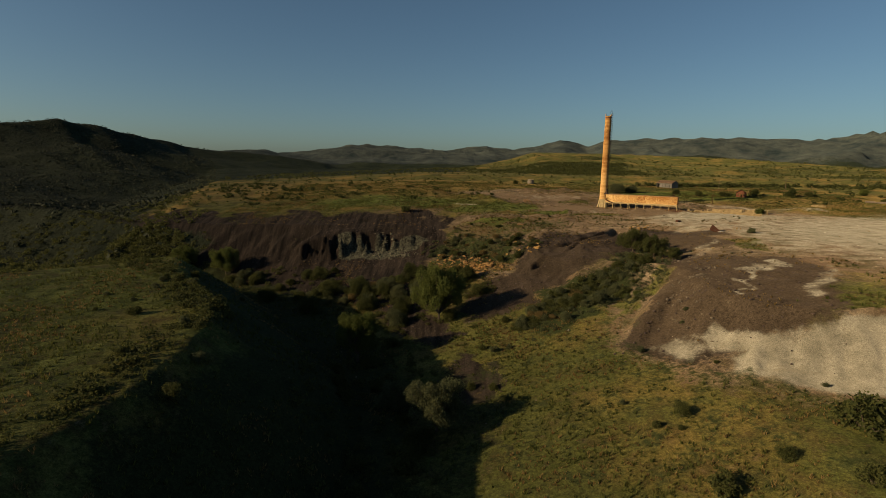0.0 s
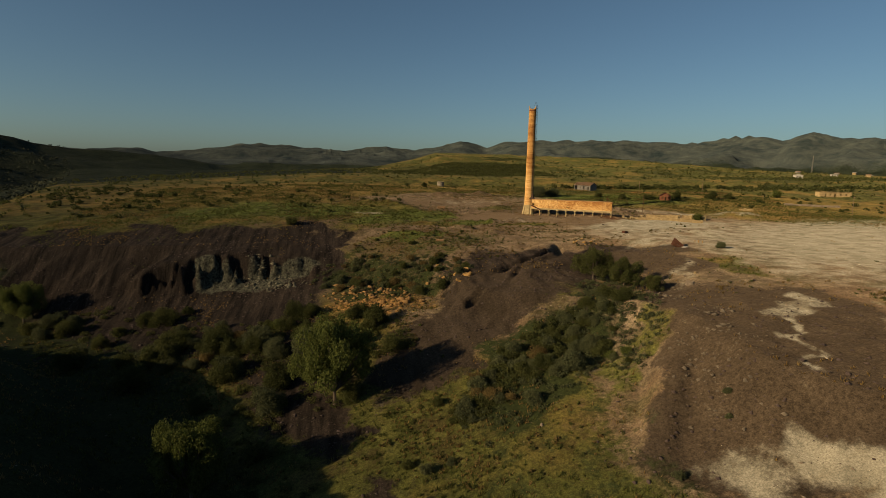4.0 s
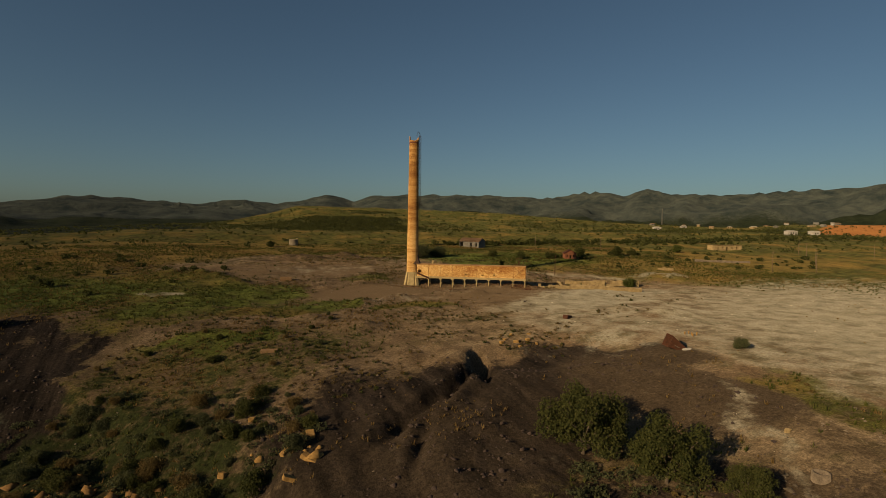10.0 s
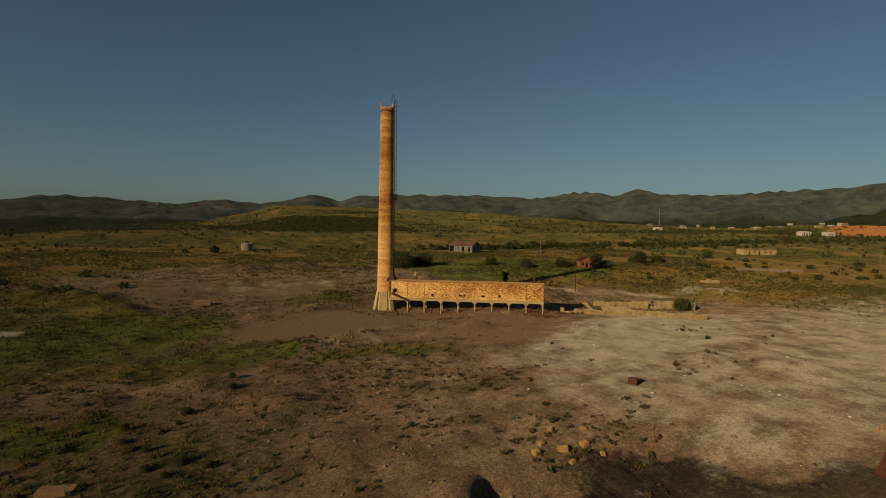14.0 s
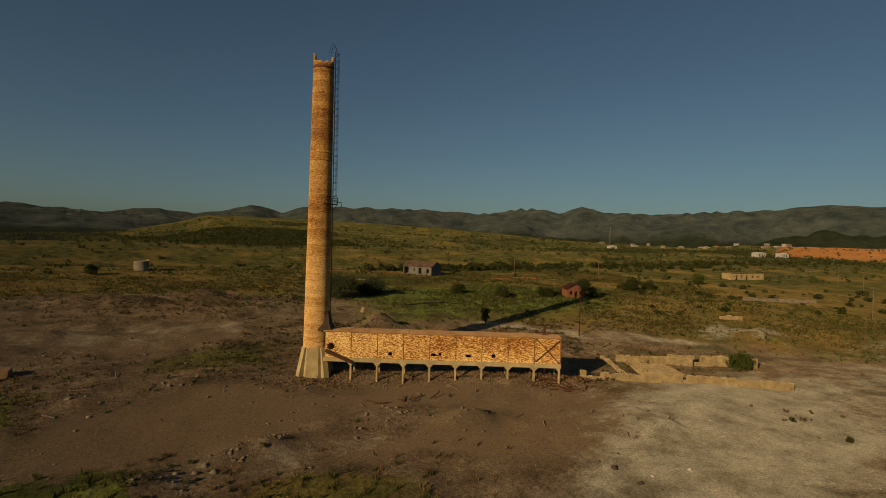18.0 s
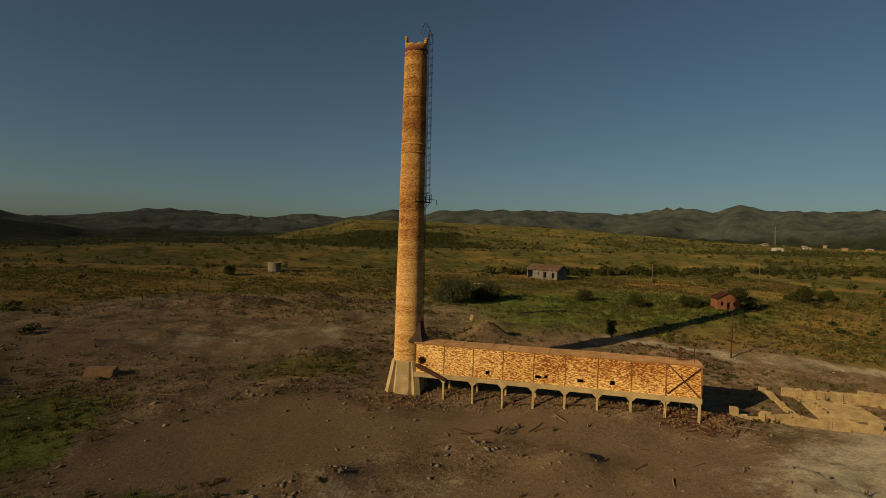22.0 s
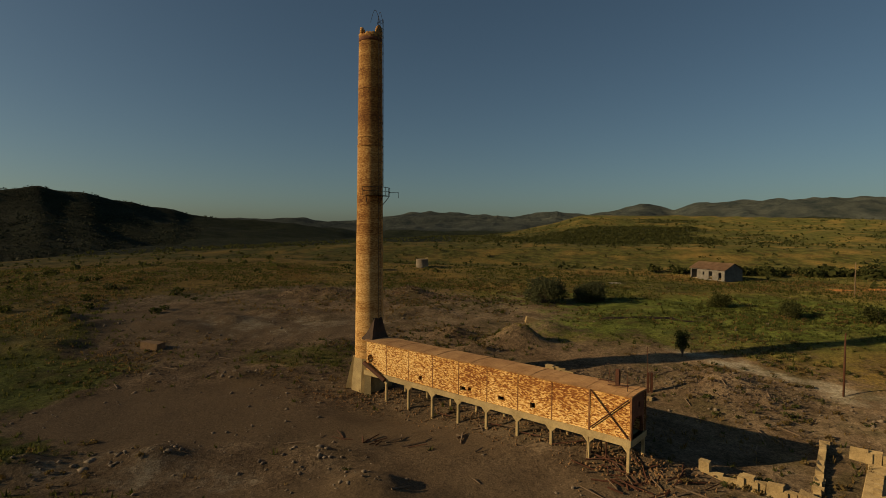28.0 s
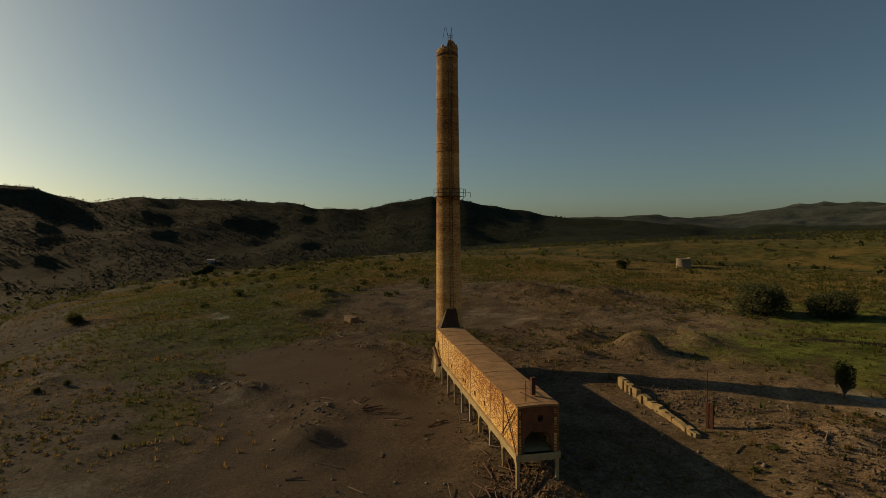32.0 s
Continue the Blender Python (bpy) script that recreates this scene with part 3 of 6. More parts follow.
        t = np.where(r < rc, np.clip((r - r0) / (rc - r0), 0, 1), np.clip((r2 - r) / (r2 - rc), 0, 1))
        spur = np.clip(np.abs(fbm(x + 500 * seed, y, 300 + 0.06 * rc, 5)) * 4.6, 0, 0.85)
        low = -46.0 if r1 == 1150 else 0.0
        hill = low + (top - low) * t ** (1.5 if r1 == 1150 else 1.1) * (1 - (0.35 if r1 == 900 else 0.4 if r1 == 1150 else 0.95) * spur * (1 - t ** 4)) + (0 if r1 == 900 else 16 if r1 == 1150 else 48) * t * (0.45 - 2.2 * np.abs(fbm(x + 90 * seed, y, 300 + 0.05 * rc, 5)))
        z = np.where((r > r0) & (el > -3.5), np.maximum(z, hill), z)
    return z


def zones(x, y):
    """How much of each cover there is at a place, 0 to 1 (softened further by the material's own noise)."""
    d, s = beside(x, y, RIM)
    r = np.hypot(x - 100, y - 240)
    near = 1 - smooth(250, 500, r)
    x, y = x + near * (22 * fbm(x, y, 26, 4) + 7 * fbm(x, y, 6, 3)), y + near * (22 * fbm(x + 200, y + 70, 26, 4) + 7 * fbm(x + 90, y, 6, 3))
    bed, _ = beside(x, y, BED)
    torn = x + 42 * fbm(x, y, 22, 5) + 26 * fbm(x, y + 50, 5, 3)
    slag = smooth(-26, -12, d + 30 * fbm(x, y, 12, 4)) * (1 - smooth(50, 62, d)) * (1 - smooth(-8, 6, torn)) * smooth(-230, -190, x)
    slag = np.maximum(slag, np.maximum.reduce([patch(x, y, 50, 190, 26, 22, 40), patch(x, y, 36, 172, 30, 15, 35), patch(x, y, 22, 160, 23, 12, 40), patch(x, y, 80, 200, 20, 11, -10), patch(x, y, 82, 182, 11, 16, 20), 0.55 * patch(x, y, 104, 253.5, 2.0, 5.0, 20), 0.5 * patch(x, y, 120, 244, 2.2, 2.2), patch(x, y, 137, 340, 10, 1.3), patch(x, y, 66, 122, 21, 36, -14), patch(x, y, 62, 150, 12, 20)]))
    slag = slag * (1 - 0.9 * patch(x, y, 50, 137, 6, 30, -24))
    rust = np.maximum.reduce([0.45 * patch(x, y, 34, 172, 40, 18, 40), patch(x, y, 88, 186, 15, 18, 0), patch(x, y, 66, 122, 20, 36), patch(x, y, 84, 150, 20, 40)]) * 0.9
    flat = 1 - (1 - smooth(92, 106, x)) * (1 - smooth(194, 212, y))
    pale = np.maximum.reduce([0.86 * flat * patch(x, y, 192, 188, 98, 68, 14, 0.6), 0.8 * patch(x, y, 128, 250, 34, 18, 10), 0.55 * patch(x, y, 112, 225, 26, 22, 10), 0.64 * patch(x, y, 72, 124, 17, 1.0, 68), 0.6 * patch(x, y, 77, 137, 7, 3, 30), 0.5 * patch(x, y, 84, 118, 12, 2.2, 55),
                              0.7 * patch(x, y, 192, 286, 12, 5), 0.52 * patch(x, y, 116, 246, 24, 14, 10), 0.3 * patch(x, y, 66, 322, 22, 7, 10), 0.3 * patch(x, y, 74, 268, 8, 5), 0.45 * patch(x, y, 81, 168, 1.6, 18, -40), 0.5 * patch(x, y, 155, 300, 30, 4, -40), 0.6 * patch(x, y, 9, 289, 8, 2, -30)])
    face = smooth(-1, 3, d) * (1 - smooth(13, 18, d))
    pale = np.maximum(pale, 1.2 * face * np.maximum(np.maximum(1.4 * smooth(0.2, 2.5, d) * patch(x, y, 88, 84, 42, 11, 4), 1.2 * smooth(3, 7, d) * patch(x, y, 59, 95, 7, 6)), 0.62 * patch(x, y, 47, 104, 8, 7)))
    slag = slag * (1 - face * patch(x, y, 92, 86, 40, 10, 4))
    plate = np.maximum.reduce([patch(x, y, 70, 275, 95, 42, 12, 0.5), patch(x, y, 130, 235, 70, 60, 0, 0.4), patch(x, y, 150, 160, 90, 60, 0, 0.4), patch(x, y, 60, 330, 60, 34, 10, 0.5), patch(x, y, 45, 235, 60, 40, 20, 0.5), patch(x, y, 130, 300, 40, 18, -15, 0.5)])
    grass = np.clip(0.92 - 0.85 * plate, 0, 1)
    grass = np.where(d > 0, np.maximum(0.8 * smooth(10, 26, d), 0.5 * patch(x, y, 14, 206, 22, 26)), grass)
    grass = np.maximum(grass, 0.62 * patch(x, y, 55, 140, 3.4, 22, -40))
    grass = np.maximum(grass, np.maximum(0.58 * patch(x, y, 20, 265, 34, 14, 10), 0.5 * patch(x, y, 20, 226, 32, 18, 10))) 
    grass = np.maximum.reduce([grass, 0.95 * patch(x, y, 26, 281, 30, 15, 35), 0.8 * patch(x, y, 54, 268, 14, 7, 15), 0.8 * patch(x, y, 38, 262, 16, 9, 20), 0.75 * patch(x, y, 72, 255, 12, 5, -10), 0.6 * patch(x, y, 76, 303, 9, 4, 0), 0.9 * patch(x, y, 26, 238, 7, 5), 0.9 * patch(x, y, 0, 300, 40, 22, 20), 0.66 * patch(x, y, 96, 170, 6, 17, -8)])
    lush = np.maximum.reduce([patch(x, y, 150, 345, 60, 26), patch(x, y, -30, 300, 40, 20), 0.3 * patch(x, y, 45, 95, 70, 60), 0.6 * patch(x, y, -80, 105, 48, 75), 0.9 * patch(x, y, 26, 281, 28, 14, 35), 0.8 * patch(x, y, 54, 268, 14, 7, 15), 0.9 * patch(x, y, 26, 238, 7, 5), 0.2 * smooth(380, 700, r), 0.1 * patch(x, y, 46, 146, 5, 30, -24)])
    rock = np.maximum.reduce([0.6 * patch(x, y, 13, 200, 17, 15, -40), 0.75 * patch(x, y, 12, 196, 10, 8, -40)]) * smooth(3, 8, d)
    slag = slag * (1 - 0.8 * patch(x, y, 12, 204, 17, 17, -40))
    # scrub along the ravine, laid on its shaded banks to blacken them too
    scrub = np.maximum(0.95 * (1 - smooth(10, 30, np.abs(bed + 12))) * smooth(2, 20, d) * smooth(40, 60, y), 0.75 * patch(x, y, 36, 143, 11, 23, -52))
    scrub = np.maximum(scrub, 0.66 * patch(x, y, 13, 207, 13, 22, 58))
    scrub = np.maximum(scrub, 0.46 * patch(x, y, 24, 224, 30, 16, 20))
    scrub = np.maximum(scrub, 0.44 * smooth(8, 20, d) * patch(x, y, 35, 90, 55, 50))
    mott = fbm(x, y, 60, 4) + fbm(x + 300, y, 220, 3)
    scrub = np.maximum(scrub, np.clip(0.2 + 1.3 * mott, 0, 1) * smooth(380, 480, r) * (1 - smooth(900, 1100, r)))
    scrub = np.maximum(scrub, 0.95 * patch(x, y, 205, 830, 140, 180, 0, 0.8) * np.clip(0.8 + 2.6 * fbm(x, y, 45, 4), 0, 1))
    scrub = np.maximum(scrub, 0.75 * patch(x, y, 260, 480, 260, 40, -8))
    b, _ = beside(x, y, BROW)
    # western valley and hills: woods in the colour darkened for backlight
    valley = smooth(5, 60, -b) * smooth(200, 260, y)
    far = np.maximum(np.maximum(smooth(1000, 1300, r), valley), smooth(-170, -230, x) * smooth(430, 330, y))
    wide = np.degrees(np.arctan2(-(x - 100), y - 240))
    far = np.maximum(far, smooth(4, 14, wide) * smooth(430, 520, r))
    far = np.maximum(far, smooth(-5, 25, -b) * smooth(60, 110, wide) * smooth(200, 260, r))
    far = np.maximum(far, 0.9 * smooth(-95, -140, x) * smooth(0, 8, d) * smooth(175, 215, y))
    # haze-tinted colour sets in with distance
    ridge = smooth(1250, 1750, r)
    grey = np.maximum(0.8 * patch(x, y, -20, 228, 12, 6, 0), 0.85 * patch(x, y, -37, 231, 9, 5, -25)) * smooth(6, 10, d)
    straw = np.maximum.reduce([0.85 * patch(x, y, -40, 405, 130, 85, 0, 0.5), 0.35 * patch(x, y, 20, 228, 40, 26), 0.5 * patch(x, y, 150, 305, 60, 20), 0.6 * patch(x, y, 250, 310, 90, 30), 0.3 * patch(x, y, 20, 205, 30, 30), 0.15 * patch(x, y, 45, 120, 45, 60)])
    clay = 0.9 * patch(x, y, 205, 378, 15, 2.5, -10) + 1.2 * smooth(-63, -65, wide) * smooth(-95, -90, wide) * smooth(700, 720, r + 60 * fbm(x, y, 90, 3)) * (1 - smooth(900, 930, r)) * (0.75 + 1.3 * fbm(x, y, 130, 4))
    dun = np.maximum(patch(x, y, 50, 288, 75, 48, 0, 0.4), patch(x, y, 100, 268, 26, 12, -20, 0.5))
    dun = 0.75 * np.maximum(dun, patch(x, y, 25, 225, 38, 26, 0, 0.5))
    bare = np.maximum.reduce([patch(x, y, 70, 281, 24, 8, 4, 0.3), patch(x, y, 92, 279, 14, 6, -25, 0.4), patch(x, y, 88, 264, 10, 4, 10, 0.4), 0.8 * patch(x, y, 105, 262, 16, 8, -20, 0.4), 0.8 * patch(x, y, 36, 318, 26, 6, 0, 0.4), 0.8 * patch(x, y, 66, 318, 16, 5, 0, 0.4)])
    grass = grass * (1 - 0.9 * bare)
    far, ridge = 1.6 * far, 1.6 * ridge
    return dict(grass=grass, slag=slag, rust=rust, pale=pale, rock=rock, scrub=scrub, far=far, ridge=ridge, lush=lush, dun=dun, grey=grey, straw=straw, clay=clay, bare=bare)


def steps(a, b, fine, reach_down, reach_up, growth=1.021):
    """Grid lines: even between a and b, widening outwards."""
    mid, low, high = list(np.arange(a, b, fine)), [], []
    g, v = fine, a
    while v > reach_down:
        g *= growth
        v -= g
        low.append(v)
    g, v = fine, mid[-1]
    while v < reach_up:
        g *= growth
        v += g
        high.append(v)
    return np.array(low[::-1] + mid + high)


def build_ground():
    xs, ys = steps(-60, 170, 0.75, -4300, 4400), steps(80, 335, 0.75, -4000, 4500)
    gx, gy = np.meshgrid(xs, ys)
    x, y = gx.ravel(), gy.ravel()
    z = land(x, y)
    w, h = len(xs), len(ys)
    i = (np.arange(h - 1)[:, None] * w + np.arange(w - 1)).ravel()
    quads = np.stack([i, i + 1, i + w + 1, i + w], 1)
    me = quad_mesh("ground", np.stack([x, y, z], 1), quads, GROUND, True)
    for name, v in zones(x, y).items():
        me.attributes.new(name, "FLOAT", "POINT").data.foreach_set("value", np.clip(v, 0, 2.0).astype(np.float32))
    return tagged(new("ground", me), "rough earth, dry grass, slag and pale tailings", "ground", kind="structure")


def quad_mesh(name, verts, quads, mat, smooth_faces=False):
    me = bpy.data.meshes.new(name)
    k = quads.shape[1]
    me.vertices.add(len(verts))
    me.vertices.foreach_set("co", np.asarray(verts, np.float32).ravel())
    me.loops.add(quads.size)
    me.loops.foreach_set("vertex_index", quads.astype(np.int32).ravel())
    me.polygons.add(len(quads))
    me.polygons.foreach_set("loop_start", np.arange(0, quads.size, k, dtype=np.int32))
    me.polygons.foreach_set("loop_total", np.full(len(quads), k, np.int32))
    if smooth_faces:
        me.polygons.foreach_set("use_smooth", np.ones(len(quads), bool))
    me.materials.append(mat)
    me.update(calc_edges=True)
    me.validate()
    return me


def z_at(x, y):
    return float(land(x, y))


build_ground()


# ---- making things ----


def part(name, bm, mat, parent=None, label=""):
    me = bpy.data.meshes.new(name)
    bm.to_mesh(me)
    bm.free()
    me.materials.append(mat)
    ob = new(name, me)
    ob.parent = parent
    return tagged(ob, label)


def thing(name, label, category, m=None, group=""):
    ob = tagged(new(name), label, category, group)
    ob.matrix_world = m or Matrix()
    return ob


def box(bm, x0, x1, y0, y1, z0, z1, m=None):
    """A box from corner to corner."""
    vs = bmesh.ops.create_cube(bm, size=1)["verts"]
    for v in vs:
        v.co = Vector(((x0 + x1) / 2 + v.co.x * (x1 - x0), (y0 + y1) / 2 + v.co.y * (y1 - y0), (z0 + z1) / 2 + v.co.z * (z1 - z0)))
        if m:
            v.co = m @ v.co
    return vs


def bar(bm, a, b, thick, sides=4):
    """A straight rod from a to b."""
    a, b = Vector(a), Vector(b)
    q = (b - a).to_track_quat("Z", "Y").to_matrix().to_4x4()
    bmesh.ops.create_cone(bm, cap_ends=True, segments=sides, radius1=thick / 2, radius2=thick / 2, depth=(b - a).length, matrix=Matrix.Translation((a + b) / 2) @ q)


def one(fn, *args):
    bm = bmesh.new()
    fn(bm, *args)
    return bm


def prism(bm, outline, depth, m=None):
    """An outline in x and z, pushed out along y from 0 to depth."""
    front = [bm.verts.new((x, 0, z)) for x, z in outline]
    back = [bm.verts.new((x, depth, z)) for x, z in outline]
    k = len(outline)
    bm.faces.new(front)
    bm.faces.new(back[::-1])
    for i in range(k):
        bm.faces.new((front[(i + 1) % k], front[i], back[i], back[(i + 1) % k]))
    if m:
        bmesh.ops.transform(bm, matrix=m, verts=front + back)
    bmesh.ops.recalc_face_normals(bm, faces=bm.faces[:])


def rings(bm, profile, sides, closed=True):
    """A round body from (radius, height) pairs."""
    loops = [[bm.verts.new((r * math.cos(2 * math.pi * k / sides), r * math.sin(2 * math.pi * k / sides), z)) for k in range(sides)] for r, z in profile]
    for a, b in zip(loops, loops[1:]):
        for k in range(sides):
            bm.faces.new((a[k], a[(k + 1) % sides], b[(k + 1) % sides], b[k])).smooth = True
    if closed:
        bm.faces.new(loops[0][::-1])
        bm.faces.new(loops[-1])
    return loops


# ---- the stack and its flue: x runs along the flue, away from the stack ----
AXIS = Matrix.Translation((87.45, 294.9, 0)) @ Matrix.Rotation(math.atan2(-0.522, 0.853), 4, "Z")
STACK_TOP = 49.9


def stack_radius(z):
    return 1.97 - 0.39 * (z - 4.3) / (STACK_TOP - 4.3)


def build_stack():
    st = thing("chimney_stack", "tall weathered yellow-orange brick smelter chimney with broken rim", "chimney", AXIS @ Matrix.Translation((0.1, 0.45, 0)))
    # shaft: outer and inner skin, with a ragged broken top
    bm = bmesh.new()
    sides, rnd = 48, random.Random(3)
    levels = list(np.linspace(4.3, STACK_TOP - 1.6, 60))
    ragged = []
    for k in range(sides):
        a = 2 * math.pi * k / sides
        g = math.degrees(a)
        rise = 0.75 if 60 < g < 178 else 1.75 if 178 <= g < 206 else 1.65 - 0.012 * g if g <= 60 else 1.3 if g > 352 else 0.3 + 0.004 * abs(g - 270)
        rise += rnd.uniform(-0.16, 0.16)
        ragged.append(STACK_TOP - 1.6 + max(0.15, rise))

    def loop(off, z, a0=0):
        return [bm.verts.new(((stack_radius(z) - off) * math.cos(2 * math.pi * k / sides), (stack_radius(z) - off) * math.sin(2 * math.pi * k / sides), z)) for k in range(sides)]

    outer = [loop(0, z) for z in levels]
    inner = [loop(0.38, z) for z in levels[::-1]]
    lip_o = [bm.verts.new((1.02 * v.co.x, 1.02 * v.co.y, ragged[k])) for k, v in enumerate(outer[-1])]
    lip_i = [bm.verts.new((v.co.x, v.co.y, ragged[k] - 0.1)) for k, v in enumerate(inner[0])]
    chain = outer + [lip_o, lip_i] + inner
    for a, b in zip(chain, chain[1:]):
        for k in range(sides):
            bm.faces.new((a[k], a[(k + 1) % sides], b[(k + 1) % sides], b[k])).smooth = True
    part("shaft", bm, STACK_BRICK, st)
    # collars of darker brick that stand a little proud
    for z, h in ((5.2, 0.35), (33.4, 0.3), (34.6, 0.22), (41.2, 0.25)):
        bm = bmesh.new()
        rings(bm, [(stack_radius(z) - 0.1, z), (stack_radius(z) + 0.035, z), (stack_radius(z) + 0.035, z + h), (stack_radius(z) - 0.1, z + h)], 48, False)
        part("brick_collar", bm, STACK_BRICK, st)
    # sooty iron band under the broken rim
    bm = bmesh.new()
    z = STACK_TOP - 2.2
    rings(bm, [(stack_radius(z) - 0.1, z), (stack_radius(z) + 0.03, z), (stack_radius(z) + 0.03, z + 0.5), (stack_radius(z) - 0.1, z + 0.5)], 48, False)
    part("rim_band", bm, RED_WALL, st, "dark red band under the rim")
    # footing
    bm = bmesh.new()
    low, high = 2.35, 2.0
    vs = []
    for s, z in ((low + 0.15, -2.2), (low + 0.1, -1.0), (high, 4.3)):
        c = s * 0.42
        vs.append([bm.verts.new((x, y, z)) for x, y in ((s, -c), (s, c), (c, s), (-c, s), (-s, c), (-s, -c), (-c, -s), (c, -s))])
    for a, b in zip(vs, vs[1:]):
        for k in range(8):
            bm.faces.new((a[k], a[(k + 1) % 8], b[(k + 1) % 8], b[k]))
    bm.faces.new(vs[0][::-1])
    bm.faces.new(vs[-1])
    base = part("concrete_base", bm, CONCRETE, st, "pale concrete base of the chimney")
    for k in range(4):
        a = math.pi / 4 + k * math.pi / 2
        m = Matrix.Rotation(a, 4, "Z")
        bm = bmesh.new()
        prism(bm, [(1.3, -2.2), (3.6, -2.2), (3.45, -1.0), (2.25, 4.25), (1.3, 4.25)], 0.9, m @ Matrix.Translation((0, -0.45, 0)))
        part("buttress", bm, CONCRETE, base, "splayed concrete corner buttress")
    # breeching above the flue: sloped sooty plates
    bm = bmesh.new()
    low = [bm.verts.new(p) for p in ((0.6, -1.95, 7.0), (2.8, -1.95, 7.0), (2.8, 1.15, 7.0), (0.6, 1.15, 7.0))]
    mid = [bm.verts.new(p) for p in ((0.8, -1.55, 8.0), (2.3, -1.4, 8.0), (2.3, 0.95, 8.0), (0.8, 1.1, 8.0))]
    top = [bm.verts.new(p) for p in ((1.0, -1.35, 9.9), (1.9, -0.7, 9.9), (1.9, 0.6, 9.9), (1.0, 1.1, 9.9))]
    for a, b in ((low, mid), (mid, top)):
        for k in range(4):
            bm.faces.new((a[k], a[(k + 1) % 4], b[(k + 1) % 4], b[k]))
    bm.faces.new(low[::-1])
    bm.faces.new(top)
    part("breeching", bm, SOOT, st, "sooty sloping breeching plate")
    # platform round the ladder
    z0 = 26.7
    r = stack_radius(z0)
    bm = bmesh.new()
    n0, n1 = -62, 62
    angles = [radians(n0 + (n1 - n0) * k / 14) for k in range(15)]
    inn = [bm.verts.new((r * math.cos(a), r * math.sin(a), z0)) for a in angles]
    out = [bm.verts.new(((r + 1.0) * math.cos(a), (r + 1.0) * math.sin(a), z0)) for a in angles]
    for k in range(14):
        bm.faces.new((inn[k], out[k], out[k + 1], inn[k + 1]))
    bmesh.ops.solidify(bm, geom=bm.faces[:], thickness=0.1)
    deck = part("platform", bm, IRON, st, "dark iron ladder platform")
    for h in (0.55, 1.1):
        bm = bmesh.new()
        for k in range(14):
            a, b = angles[k], angles[k + 1]
            bar(bm, ((r + 0.97) * math.cos(a), (r + 0.97) * math.sin(a), z0 + h), ((r + 0.97) * math.cos(b), (r + 0.97) * math.sin(b), z0 + h), 0.07)
        part("guard_rail", bm, IRON, deck)
    for k in range(0, 15, 2):
        a = angles[k]
        part("baluster", one(bar, ((r + 0.97) * math.cos(a), (r + 0.97) * math.sin(a), z0), ((r + 0.97) * math.cos(a), (r + 0.97) * math.sin(a), z0 + 1.1), 0.07), IRON, deck)
    for k in (1, 7, 13):
        a = angles[k]
        part("bracket", one(bar, (r * math.cos(a), r * math.sin(a), z0 - 1.2), ((r + 0.9) * math.cos(a), (r + 0.9) * math.sin(a), z0 - 0.05), 0.1), IRON, deck)
    a = angles[12]
    bm = one(bar, ((r + 0.9) * math.cos(a), (r + 0.9) * math.sin(a), z0 + 0.5), ((r + 2.2) * math.cos(a), (r + 2.2) * math.sin(a), z0 + 0.5), 0.08)
    bar(bm, ((r + 2.2) * math.cos(a), (r + 2.2) * math.sin(a), z0 + 0.52), ((r + 2.2) * math.cos(a), (r + 2.2) * math.sin(a), z0 - 0.2), 0.07)
    part("davit_arm", bm, IRON, deck, "short bent davit arm")
    # ladder with safety hoops
    lad = thing("caged_ladder", "dark iron caged ladder up the brick chimney", "ladder", AXIS @ Matrix.Translation((0.1, 0.45, 0)))
    top = STACK_TOP + 0.6

    def off(z):
        return stack_radius(min(z, STACK_TOP)) + 0.22

    for side in (-0.22, 0.22):
        part("rail", one(bar, (off(7.9), side, 7.9), (off(top), side, top), 0.07), LADDER, lad)
    z = 8.1
    while z < top:
        part("rung", one(bar, (off(z), -0.22, z), (off(z), 0.22, z), 0.04), LADDER, lad)
        z += 0.42
    z = 27.9
    while z < top:
        bm = bmesh.new()
        pts = [(off(z) + 0.62 * math.sin(math.pi * k / 6), 0.36 * math.cos(math.pi * k / 6) if k not in (0, 6) else 0.22 * (1 if k == 0 else -1), z + 0.25 * math.sin(math.pi * k / 6)) for k in range(7)]
        for a, b in zip(pts, pts[1:]):
            bar(bm, a, b, 0.06)
        part("safety_hoop", bm, LADDER, lad)
        z += 1.05
    for y in (-0.33, 0, 0.33):
        part("cage_strap", one(bar, (off(27.9) + (0.62 if y == 0 else 0.42), y, 27.9), (off(top) + (0.62 if y == 0 else 0.42), y, top), 0.045), LADDER, lad)
    for y, lean in ((-0.3, -0.5), (0.3, 0.1)):
        bm = bmesh.new()
        pts = [(off(top) + 0.3 - 1.2 * s, y + lean * s, top - 0.4 + 1.6 * math.sin(math.pi * s)) for s in [k / 8 for k in range(9)]]
        for a, b in zip(pts, pts[1:]):
            bar(bm, a, b, 0.06)
        part("hand_loop", bm, IRON, lad, "bent iron loop above the rim")
    for z in np.arange(9, 49, 4.0):
        part("standoff", one(bar, (stack_radius(z) - 0.05, 0, z), (off(z), 0, z), 0.06), IRON, lad)


FLUE_A, FLUE_B, HALF, SOFFIT, EAVES = 2.0, 38.35, 1.75, 2.45, 7.1
BAYS = 9
BAY = (FLUE_B - FLUE_A) / BAYS


